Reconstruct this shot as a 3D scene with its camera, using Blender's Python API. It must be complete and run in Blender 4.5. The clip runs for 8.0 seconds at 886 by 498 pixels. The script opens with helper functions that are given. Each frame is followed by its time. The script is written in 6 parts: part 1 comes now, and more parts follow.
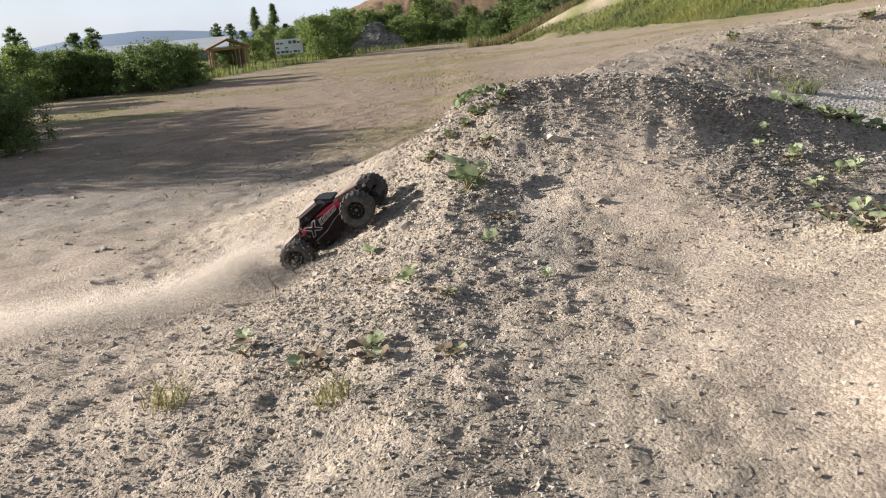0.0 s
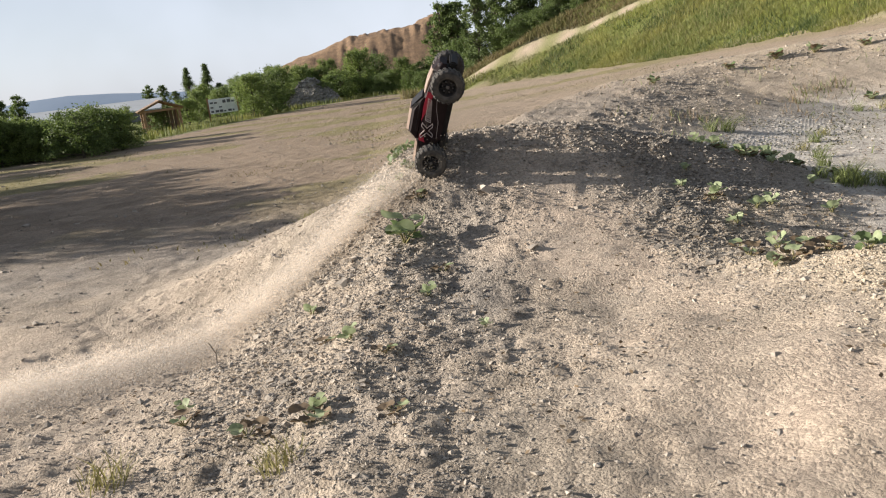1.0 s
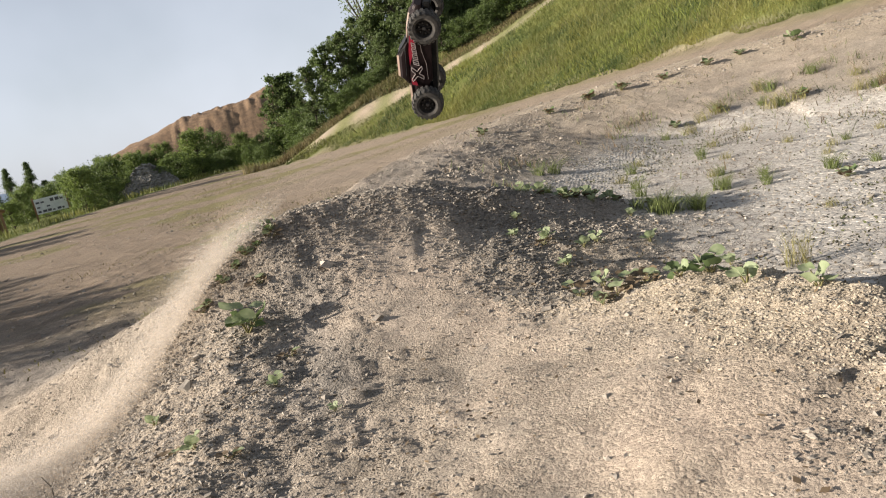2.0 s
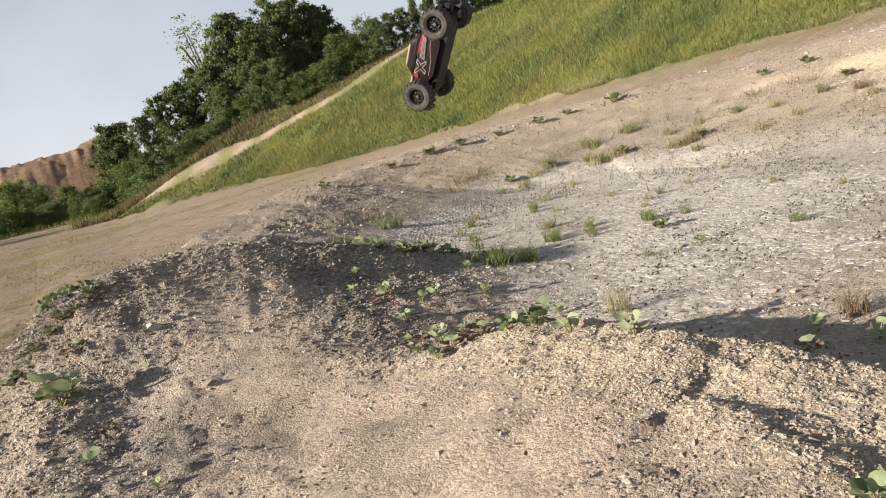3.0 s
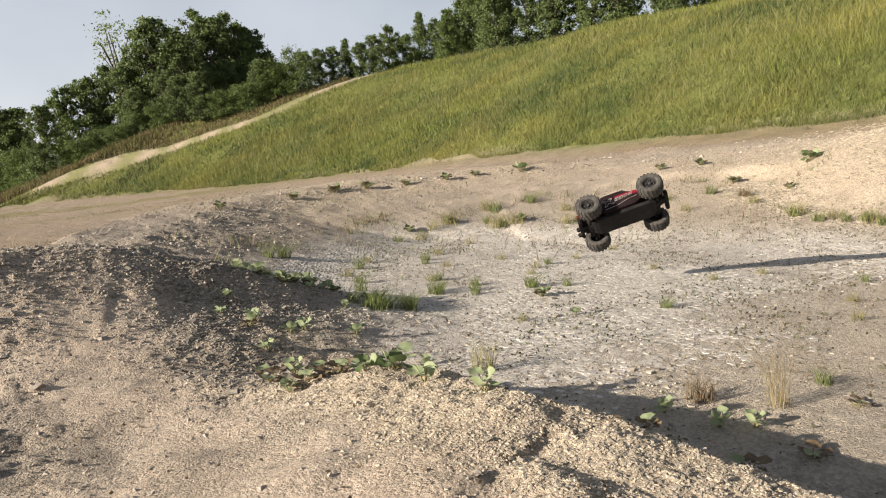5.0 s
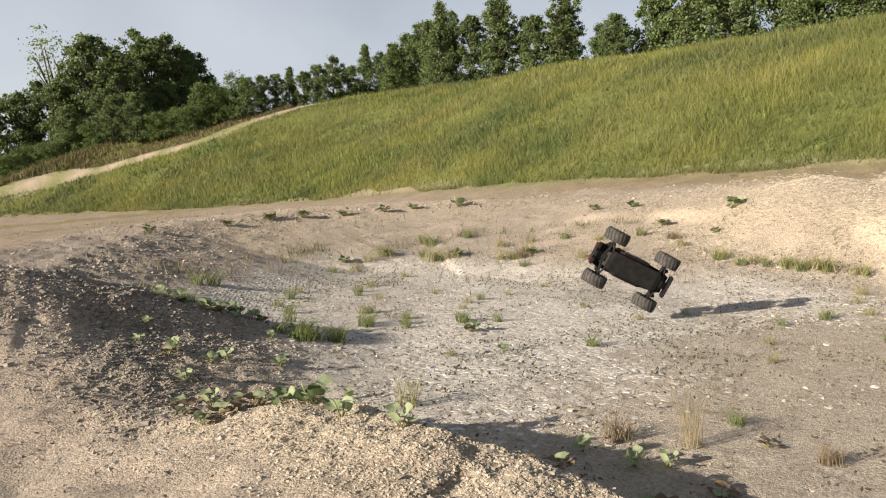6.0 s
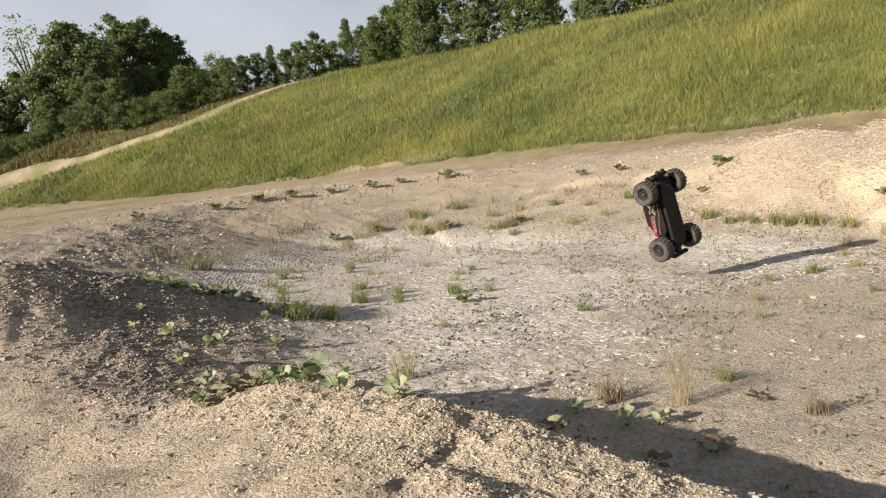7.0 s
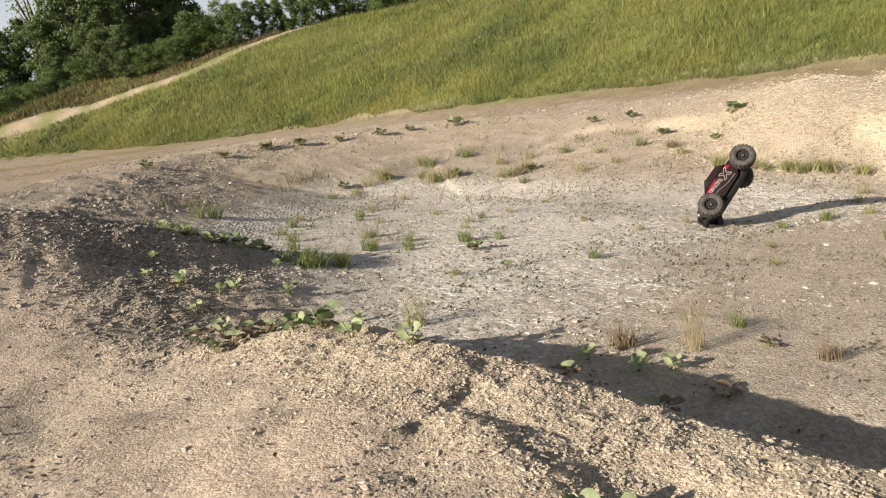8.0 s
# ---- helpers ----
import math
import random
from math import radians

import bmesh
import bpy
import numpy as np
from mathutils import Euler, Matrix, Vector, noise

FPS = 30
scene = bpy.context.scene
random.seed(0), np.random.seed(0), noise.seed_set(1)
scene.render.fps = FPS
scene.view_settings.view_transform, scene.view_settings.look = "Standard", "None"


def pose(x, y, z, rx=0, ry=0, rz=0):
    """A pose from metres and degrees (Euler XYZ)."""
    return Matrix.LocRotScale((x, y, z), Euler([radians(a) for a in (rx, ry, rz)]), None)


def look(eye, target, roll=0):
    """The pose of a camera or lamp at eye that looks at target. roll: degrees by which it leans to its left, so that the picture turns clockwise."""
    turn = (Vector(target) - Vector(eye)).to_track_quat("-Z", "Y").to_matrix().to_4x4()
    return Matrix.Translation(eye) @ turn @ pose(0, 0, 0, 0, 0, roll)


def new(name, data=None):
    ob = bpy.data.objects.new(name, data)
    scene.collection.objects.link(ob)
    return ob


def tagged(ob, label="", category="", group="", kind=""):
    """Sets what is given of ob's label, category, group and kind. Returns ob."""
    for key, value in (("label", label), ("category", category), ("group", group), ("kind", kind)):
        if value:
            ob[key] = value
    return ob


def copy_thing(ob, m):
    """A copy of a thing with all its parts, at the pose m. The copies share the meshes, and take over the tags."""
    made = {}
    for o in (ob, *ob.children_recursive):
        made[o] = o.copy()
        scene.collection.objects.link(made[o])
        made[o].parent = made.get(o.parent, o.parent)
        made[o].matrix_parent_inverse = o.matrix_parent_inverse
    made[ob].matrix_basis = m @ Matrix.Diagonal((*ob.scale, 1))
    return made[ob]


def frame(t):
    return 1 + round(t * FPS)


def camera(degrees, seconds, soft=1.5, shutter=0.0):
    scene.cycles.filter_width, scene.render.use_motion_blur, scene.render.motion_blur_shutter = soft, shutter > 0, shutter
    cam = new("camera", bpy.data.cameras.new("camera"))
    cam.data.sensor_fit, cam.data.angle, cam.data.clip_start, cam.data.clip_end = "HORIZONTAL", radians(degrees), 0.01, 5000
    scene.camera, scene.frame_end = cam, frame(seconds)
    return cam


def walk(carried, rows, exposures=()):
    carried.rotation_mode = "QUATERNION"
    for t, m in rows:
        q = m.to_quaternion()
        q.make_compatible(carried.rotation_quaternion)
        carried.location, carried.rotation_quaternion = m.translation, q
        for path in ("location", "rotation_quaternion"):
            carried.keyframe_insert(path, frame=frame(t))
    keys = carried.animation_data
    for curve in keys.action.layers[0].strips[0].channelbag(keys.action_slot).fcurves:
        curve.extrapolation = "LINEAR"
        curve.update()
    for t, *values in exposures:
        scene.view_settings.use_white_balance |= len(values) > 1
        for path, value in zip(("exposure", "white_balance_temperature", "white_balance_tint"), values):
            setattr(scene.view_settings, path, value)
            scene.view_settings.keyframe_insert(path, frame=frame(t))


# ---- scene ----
# ---- camera ----
cam = camera(60.8, 8.0, soft=1.15)
PATH = [
    (0, (-0.015, 0.031, 1.427), (-0.071, 1.948, 0.858), -5.0),
    (0.5, (0.001, 0.014, 1.442), (0.028, 1.948, 0.931), -6.5),
    (1, (0.02, -0.005, 1.462), (0.121, 1.938, 1.0), -7.2),
    (1.5, (0.075, 0.031, 1.483), (0.357, 1.964, 1.053), -9.6),
    (1.7, (0.109, 0.015, 1.499), (0.471, 1.939, 1.093), -11.4),
    (2.8, (0.198, -0.01, 1.509), (0.995, 1.794, 1.178), -13.1),
    (3, (0.211, -0.008, 1.509), (1.086, 1.759, 1.178), -12.4),
    (3.5, (0.249, -0.011, 1.492), (1.238, 1.694, 1.15), -11.3),
    (4, (0.27, -0.023, 1.478), (1.282, 1.66, 1.1), -10.3),
    (4.5, (0.283, -0.032, 1.469), (1.293, 1.658, 1.117), -7.3),
    (5, (0.321, -0.025, 1.449), (1.443, 1.614, 1.213), -2.6),
    (5.2, (0.332, -0.033, 1.446), (1.488, 1.588, 1.259), -1.7),
    (6.3, (0.375, -0.069, 1.456), (1.654, 1.459, 1.288), -0.6),
    (6.5, (0.369, -0.08, 1.456), (1.656, 1.44, 1.271), -1.1),
    (7, (0.364, -0.094, 1.46), (1.631, 1.437, 1.232), -3.1),
    (7.5, (0.349, -0.084, 1.447), (1.592, 1.462, 1.19), -2.8),
    (8, (0.359, -0.071, 1.449), (1.591, 1.463, 1.089), -3.3),
]
walk(cam, [(t, look(eye, target, roll)) for t, eye, target, roll in PATH],
     exposures=[(0, 1.14, 5880, 10), (1.0, 1.06, 6050, 10), (2.0, 0.95, 6150, 10), (3.0, 0.97, 6300, 10), (5.0, 0.94, 6350, 10), (8.0, 0.92, 6450, 10)])

# ---- world, sun, exposure ----
SUN_ELEV, SUN_AZ = radians(16.5), radians(-81.5)   # azimuth from +y towards +x
world = bpy.data.worlds.new("world")
scene.world = world
world.use_nodes = True
wn = world.node_tree
sky = wn.nodes.new("ShaderNodeTexSky")
sky.sky_type, sky.sun_disc = "NISHITA", False
sky.sun_elevation, sky.sun_rotation = SUN_ELEV, SUN_AZ
sky.air_density, sky.dust_density, sky.ozone_density = 1.0, 1.2, 1.0
haze = wn.nodes.new("ShaderNodeHueSaturation")
haze.inputs["Saturation"].default_value = 0.75
wn.links.new(sky.outputs[0], haze.inputs["Color"])
veil = wn.nodes.new("ShaderNodeTexNoise")          # thin high cloud
veil.inputs["Scale"].default_value, veil.inputs["Detail"].default_value = 1.6, 5.0
veil_map = wn.nodes.new("ShaderNodeMapRange")
veil_map.inputs[1].default_value, veil_map.inputs[2].default_value, veil_map.inputs[3].default_value, veil_map.inputs[4].default_value = 0.35, 0.68, 0.28, 0.75
wn.links.new(wn.nodes.new("ShaderNodeTexCoord").outputs["Generated"], veil.inputs["Vector"])
wn.links.new(veil.outputs[0], veil_map.inputs[0])
cloud = wn.nodes.new("ShaderNodeMix")
cloud.data_type = "RGBA"
cloud.inputs[7].default_value = (10.8, 11.0, 11.8, 1)
apart = wn.nodes.new("ShaderNodeSeparateXYZ")
wn.links.new(veil.inputs["Vector"].links[0].from_socket, apart.inputs[0])
low = wn.nodes.new("ShaderNodeMapRange")          # haze thins out with height
low.inputs[1].default_value, low.inputs[2].default_value, low.inputs[3].default_value, low.inputs[4].default_value = 0.02, 0.45, 1.25, 0.35
wn.links.new(apart.outputs[2], low.inputs[0])
thick = wn.nodes.new("ShaderNodeMath")
thick.operation = "MULTIPLY"
wn.links.new(veil_map.outputs[0], thick.inputs[0])
wn.links.new(low.outputs[0], thick.inputs[1])
wn.links.new(thick.outputs[0], cloud.inputs[0])
wn.links.new(haze.outputs[0], cloud.inputs[6])
wn.links.new(cloud.outputs[2], wn.nodes["Background"].inputs[0])
wn.nodes["Background"].inputs[1].default_value = 0.045
sun = new("sun", bpy.data.lights.new("sun", "SUN"))
sun.data.energy, sun.data.angle, sun.data.color = 5.5, radians(0.6), (1.0, 0.88, 0.73)
sun_dir = Vector((math.sin(SUN_AZ) * math.cos(SUN_ELEV), math.cos(SUN_AZ) * math.cos(SUN_ELEV), math.sin(SUN_ELEV)))
sun.matrix_world = look(sun_dir * 60, (0, 0, 0))


# ---- materials ----
def nodes_of(name):
    m = bpy.data.materials.new(name)
    m.use_nodes = True
    nt = m.node_tree
    return m, nt, nt.nodes["Principled BSDF"]


def nd(nt, kind, **sets):
    n = nt.nodes.new(kind)
    for k, v in sets.items():
        n.inputs[k].default_value = v
    return n


def mixc(nt, fac, a, b):
    """Colour mix; fac, a, b are sockets or values."""
    n = nt.nodes.new("ShaderNodeMix")
    n.data_type = "RGBA"
    for i, v in ((0, fac), (6, a), (7, b)):
        if hasattr(v, "is_output"):
            nt.links.new(v, n.inputs[i])
        else:
            n.inputs[i].default_value = v if i == 0 else (*v, 1)
    return n.outputs[2]


def ramp(nt, src, lo, hi):
    n = nt.nodes.new("ShaderNodeMapRange")
    n.inputs[1].default_value, n.inputs[2].default_value = lo, hi
    nt.links.new(src, n.inputs[0])
    return n.outputs[0]


def noise_at(nt, scale, detail=4.0, rough=0.6, vec=None):
    n = nd(nt, "ShaderNodeTexNoise", Scale=scale, Detail=detail, Roughness=rough)
    if vec is None:
        vec = nt.nodes.new("ShaderNodeTexCoord").outputs["Object"]
    nt.links.new(vec, n.inputs["Vector"])
    return n.outputs[0]


def bump(nt, bsdf, height, strength, dist):
    b = nd(nt, "ShaderNodeBump", Strength=strength, Distance=dist)
    nt.links.new(height, b.inputs["Height"])
    nt.links.new(b.outputs[0], bsdf.inputs["Normal"])


def plain(name, col, rough=0.6, metal=0.0, col2=None, scale=20.0, bumps=0.0, vary=0.0, trans=0.0, spec=0.5):
    """A surface with mottling between col and col2, and optional variation from piece to piece."""
    m, nt, b = nodes_of(name)
    c = mixc(nt, ramp(nt, noise_at(nt, scale), 0.3, 0.7), col, col2 or tuple(v * 0.75 for v in col))
    if vary:
        g = nt.nodes.new("ShaderNodeNewGeometry")
        hsv = nd(nt, "ShaderNodeHueSaturation")
        nt.links.new(ramp_out(nt, g.outputs["Random Per Island"], 1 - vary, 1 + vary), hsv.inputs["Value"])
        nt.links.new(c, hsv.inputs["Color"])
        c = hsv.outputs[0]
    nt.links.new(c, b.inputs["Base Color"])
    b.inputs["Roughness"].default_value, b.inputs["Metallic"].default_value = rough, metal
    b.inputs["Specular IOR Level"].default_value = spec
    if bumps:
        bump(nt, b, noise_at(nt, scale * 3), bumps, 0.01)
    if trans:
        out = nt.nodes["Material Output"]
        t = nt.nodes.new("ShaderNodeBsdfTranslucent")
        nt.links.new(c, t.inputs[0])
        mx = nt.nodes.new("ShaderNodeMixShader")
        mx.inputs[0].default_value = trans
        nt.links.new(b.outputs[0], mx.inputs[1])
        nt.links.new(t.outputs[0], mx.inputs[2])
        nt.links.new(mx.outputs[0], out.inputs[0])
    return m


def ramp_out(nt, src, lo, hi):
    n = nt.nodes.new("ShaderNodeMapRange")
    n.inputs[3].default_value, n.inputs[4].default_value = lo, hi
    nt.links.new(src, n.inputs[0])
    return n.outputs[0]


def ground_material():
    m, nt, b = nodes_of("ground")
    at = {}
    for k in ("grass", "pan", "track", "dry", "gravel", "clay", "spoil", "worn"):
        a = nt.nodes.new("ShaderNodeAttribute")
        a.attribute_name = k
        at[k] = a.outputs["Fac"]
    big, mid, fine = noise_at(nt, 0.8), noise_at(nt, 9.0, 6), noise_at(nt, 90.0, 6, 0.7)
    stain = noise_at(nt, 2.3, 5)
    soil = mixc(nt, ramp(nt, big, 0.35, 0.65), (0.42, 0.35, 0.275), (0.35, 0.30, 0.24))
    soil = mixc(nt, ramp(nt, stain, 0.52, 0.72), soil, (0.47, 0.385, 0.295))
    soil = mixc(nt, at["clay"], soil, mixc(nt, ramp(nt, stain, 0.4, 0.6), (0.53, 0.44, 0.325), (0.45, 0.37, 0.28)))
    soil = mixc(nt, at["gravel"], soil, mixc(nt, ramp(nt, mid, 0.35, 0.65), (0.19, 0.17, 0.15), (0.30, 0.27, 0.235)))
    soil = mixc(nt, at["track"], soil, mixc(nt, ramp(nt, mid, 0.3, 0.7), (0.23, 0.17, 0.118), (0.30, 0.23, 0.162)))
    # pool floor toned down, for the shade in gaps between the mud plates
    soil = mixc(nt, at["pan"], soil, mixc(nt, ramp(nt, mid, 0.35, 0.65), (0.53, 0.49, 0.435), (0.39, 0.35, 0.305)))
    soil = mixc(nt, at["dry"], soil, mixc(nt, ramp(nt, mid, 0.4, 0.6), (0.25, 0.22, 0.09), (0.17, 0.16, 0.06)))
    soil = mixc(nt, at["grass"], soil, mixc(nt, ramp(nt, mid, 0.35, 0.65), (0.12, 0.15, 0.035), (0.18, 0.185, 0.055)))
    soil = mixc(nt, at["spoil"], soil, mixc(nt, ramp(nt, noise_at(nt, 1.6, 8, 0.75), 0.4, 0.6), (0.27, 0.18, 0.11), (0.16, 0.11, 0.075)))
    soil = mixc(nt, at["worn"], soil, mixc(nt, ramp(nt, stain, 0.4, 0.6), (0.54, 0.43, 0.33), (0.46, 0.37, 0.29)))
    vor = nd(nt, "ShaderNodeTexVoronoi", Scale=75.0, Randomness=1.0)
    nt.links.new(nt.nodes.new("ShaderNodeTexCoord").outputs["Object"], vor.inputs["Vector"])
    peb = nt.nodes.new("ShaderNodeSeparateColor")
    nt.links.new(vor.outputs["Color"], peb.inputs[0])
    hsv = nd(nt, "ShaderNodeHueSaturation")
    nt.links.new(ramp_out(nt, peb.outputs[0], 0.78, 1.22), hsv.inputs["Value"])
    nt.links.new(soil, hsv.inputs["Color"])
    soil = hsv.outputs[0]
    soil = mixc(nt, ramp(nt, fine, 0.5, 0.75), soil, mixc(nt, 0.5, soil, (0.12, 0.10, 0.08)))
    # crack lines in the dried mud, their shade put into the colour
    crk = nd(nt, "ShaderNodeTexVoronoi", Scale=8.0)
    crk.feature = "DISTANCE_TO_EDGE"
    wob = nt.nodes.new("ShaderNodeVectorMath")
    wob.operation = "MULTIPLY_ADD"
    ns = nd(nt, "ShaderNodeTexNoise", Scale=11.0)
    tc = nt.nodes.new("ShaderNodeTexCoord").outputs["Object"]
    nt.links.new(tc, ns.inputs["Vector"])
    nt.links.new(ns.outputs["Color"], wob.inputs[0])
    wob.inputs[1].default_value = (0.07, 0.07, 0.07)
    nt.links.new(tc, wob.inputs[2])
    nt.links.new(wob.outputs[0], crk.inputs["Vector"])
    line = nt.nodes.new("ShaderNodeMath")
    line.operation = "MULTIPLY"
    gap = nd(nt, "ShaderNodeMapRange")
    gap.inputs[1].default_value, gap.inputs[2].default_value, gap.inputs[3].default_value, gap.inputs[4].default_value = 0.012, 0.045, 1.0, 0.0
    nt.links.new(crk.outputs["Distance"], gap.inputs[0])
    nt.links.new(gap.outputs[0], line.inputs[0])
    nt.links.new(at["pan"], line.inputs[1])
    crack_shade = nt.nodes.new("ShaderNodeMath")
    crack_shade.operation = "MULTIPLY"
    nt.links.new(line.outputs[0], crack_shade.inputs[0])
    nt.links.new(ramp(nt, noise_at(nt, 1.3), 0.44, 0.62), crack_shade.inputs[1])
    soil = mixc(nt, crack_shade.outputs[0], soil, (0.20, 0.17, 0.14))
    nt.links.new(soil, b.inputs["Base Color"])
    b.inputs["Roughness"].default_value = 0.95
    b.inputs["Specular IOR Level"].default_value = 0.15
    # crumbs stand proud; the worn way is smoother
    def maths(op, a, b2, c2=None):
        n = nt.nodes.new("ShaderNodeMath")
        n.operation = op
        for k, v in enumerate((a, b2, c2)):
            if v is None:
                continue
            if isinstance(v, (int, float)):
                n.inputs[k].default_value = v
            else:
                nt.links.new(v, n.inputs[k])
        return n.outputs[0]
    rough = ramp_out(nt, ramp(nt, noise_at(nt, 2.6, 6), 0.40, 0.60), 0.18, 1.05)
    rough = maths("MULTIPLY", rough, maths("SUBTRACT", 1.0, maths("MULTIPLY", at["worn"], 0.75)))
    rough = maths("MULTIPLY", rough, maths("SUBTRACT", 1.0, maths("MULTIPLY", at["pan"], 0.5)))
    rough = maths("MAXIMUM", rough, maths("MULTIPLY", at["clay"], 0.8))
    crumb = maths("MULTIPLY_ADD", vor.outputs["Distance"], -0.9, maths("MULTIPLY", noise_at(nt, 34.0, 8, 0.85), 1.5))
    grain = nd(nt, "ShaderNodeTexVoronoi", Scale=130.0, Randomness=1.0)
    nt.links.new(nt.nodes.new("ShaderNodeTexCoord").outputs["Object"], grain.inputs["Vector"])
    crumb = maths("MULTIPLY_ADD", grain.outputs["Distance"], -0.85, crumb)
    crumb = maths("MULTIPLY_ADD", crumb, rough, maths("MULTIPLY", fine, 0.5))
    bump(nt, b, crumb, 0.9, 0.016)
    return m


MAT = {
    "ground": ground_material(),
    "leaf_a": plain("leaf_a", (0.14, 0.19, 0.05), 0.6, col2=(0.09, 0.13, 0.035), vary=0.45, trans=0.42),
    "leaf_b": plain("leaf_b", (0.15, 0.195, 0.06), 0.6, col2=(0.075, 0.11, 0.035), vary=0.45, trans=0.35),
    "leaf_c": plain("leaf_c", (0.20, 0.25, 0.065), 0.6, col2=(0.13, 0.18, 0.045), vary=0.4, trans=0.42),
    "meadow_dry": plain("meadow_dry", (0.22, 0.205, 0.085), 0.8, col2=(0.16, 0.16, 0.055), scale=2.0, vary=0.25, trans=0.35),
    "meadow_lush": plain("meadow_lush", (0.185, 0.23, 0.042), 0.7, col2=(0.24, 0.25, 0.055), scale=1.0, vary=0.3, trans=0.4),
    "meadow_weed": plain("meadow_weed", (0.045, 0.075, 0.02), 0.7, col2=(0.08, 0.10, 0.03), scale=1.0, vary=0.3, trans=0.3),
    "meadow_brown": plain("meadow_brown", (0.17, 0.125, 0.06), 0.8, col2=(0.14, 0.14, 0.05), scale=0.8, vary=0.35, trans=0.3),
    "bark": plain("bark", (0.10, 0.08, 0.06), 0.9, col2=(0.05, 0.04, 0.03), scale=12, bumps=0.5),
    "meadow": plain("meadow", (0.06, 0.095, 0.022), 0.7, col2=(0.255, 0.24, 0.062), scale=0.42, vary=0.2, trans=0.35),
}


# ---- shape of the land ----
def vnoise(x, y, scale, seed=0):
    """Smooth value noise in -1..1 over arrays."""
    x, y = np.asarray(x, float) * scale, np.asarray(y, float) * scale
    ix, iy = np.floor(x).astype(np.int64), np.floor(y).astype(np.int64)
    fx, fy = x - ix, y - iy
    fx, fy = fx * fx * (3 - 2 * fx), fy * fy * (3 - 2 * fy)

    def h(a, b):
        n = (a * 374761393 + b * 668265263 + seed * 1274126177) & 0xFFFFFFFF
        n = ((n ^ (n >> 13)) * 1274126177) & 0xFFFFFFFF
        return ((n ^ (n >> 16)) & 0xFFFF) / 32767.5 - 1
    return (h(ix, iy) * (1 - fx) + h(ix + 1, iy) * fx) * (1 - fy) + (h(ix, iy + 1) * (1 - fx) + h(ix + 1, iy + 1) * fx) * fy


def cells(x, y, scale, seed=0):
    """Distances to the nearest and second nearest scattered point (in cells)."""
    x, y = np.asarray(x, float) * scale, np.asarray(y, float) * scale
    ix, iy = np.floor(x).astype(np.int64), np.floor(y).astype(np.int64)
    f1, f2 = np.full(x.shape, 9.0), np.full(x.shape, 9.0)
    for dx in (-1, 0, 1):
        for dy in (-1, 0, 1):
            a, b = ix + dx, iy + dy
            n = (a * 374761393 + b * 668265263 + seed * 40503) & 0xFFFFFFFF
            n = ((n ^ (n >> 13)) * 1274126177) & 0xFFFFFFFF
            px, py = a + (n & 0xFFF) / 4096, b + ((n >> 12) & 0xFFF) / 4096
            d = np.hypot(px - x, py - y)
            f2 = np.minimum(f2, np.maximum(f1, d))
            f1 = np.minimum(f1, d)
    return f1, f2


def sstep(a, b, v):
    t = np.clip((v - a) / (b - a), 0, 1)
    return t * t * (3 - 2 * t)


def smax(a, b, k):
    h = np.clip(0.5 + 0.5 * (a - b) / k, 0, 1)
    return b * (1 - h) + a * h + k * h * (1 - h)


def along(x, y, line):
    """Distance to a line of (x, y, z) points, and z of the nearest place on it; the side is positive to its right."""
    best, bz, side = np.full(x.shape, 1e9), np.zeros(x.shape), np.zeros(x.shape)
    for (ax, ay, az), (bx, by, bz_) in zip(line, line[1:]):
        ux, uy = bx - ax, by - ay
        s = np.clip(((x - ax) * ux + (y - ay) * uy) / (ux * ux + uy * uy), 0, 1)
        d = np.hypot(x - ax - s * ux, y - ay - s * uy)
        near = d < best
        best = np.where(near, d, best)
        bz = np.where(near, az + s * (bz_ - az), bz)
        side = np.where(near, ((x - ax) * uy - (y - ay) * ux) / np.hypot(ux, uy), side)
    return best, bz, side


def flowing(points, n=6):
    """A smooth line through a few points."""
    p = [Vector(q) for q in points]
    p = [p[0] * 2 - p[1]] + p + [p[-1] * 2 - p[-2]]
    out = []
    for a, b, c, d in zip(p, p[1:], p[2:], p[3:]):
        for k in range(n):
            t = k / n
            out.append(tuple(0.5 * (2 * b + (c - a) * t + (2 * a - 5 * b + 4 * c - d) * t * t + (3 * b - a - 3 * c + d) * t ** 3)))
    return out + [tuple(p[-2])]


CREST = flowing([(-0.75, 5.0, 0.18), (-0.52, 5.0, 0.42), (-0.30, 5.0, 0.65), (-0.03, 5.02, 0.84), (0.20, 5.06, 0.95), (0.70, 5.12, 1.01), (1.25, 5.08, 0.985), (1.58, 4.95, 0.90), (2.0, 4.84, 0.77), (2.5, 4.76, 0.60), (3.05, 4.68, 0.40)])
RIM = flowing([(0.75, 5.5, 0.86), (1.1, 6.6, 0.78), (1.75, 8.0, 0.82), (2.55, 9.2, 0.91), (3.7, 10.8, 0.97), (5.8, 11.6, 1.10), (8.5, 11.2, 1.25), (10.6, 9.2, 1.30), (11.4, 7.3, 1.35)])
SPUR = flowing([(0.20, 4.7, 0.74), (0.05, 4.2, 0.60), (0.0, 3.5, 0.49), (-0.16, 2.8, 0.455), (-0.14, 1.8, 0.49), (0.0, 0.4, 0.50), (0, -3, 0.45)])
LIP = flowing([(1.30, 3.3, 0.50), (1.72, 2.5, 0.635), (1.77, 1.75, 0.69), (1.84, 1.55, 0.665), (1.84, 1.25, 0.645), (1.90, 0.95, 0.635), (1.88, 0.64, 0.63), (1.95, 0.42, 0.63), (2.6, -0.6, 0.60), (5, -3, 0.7)])
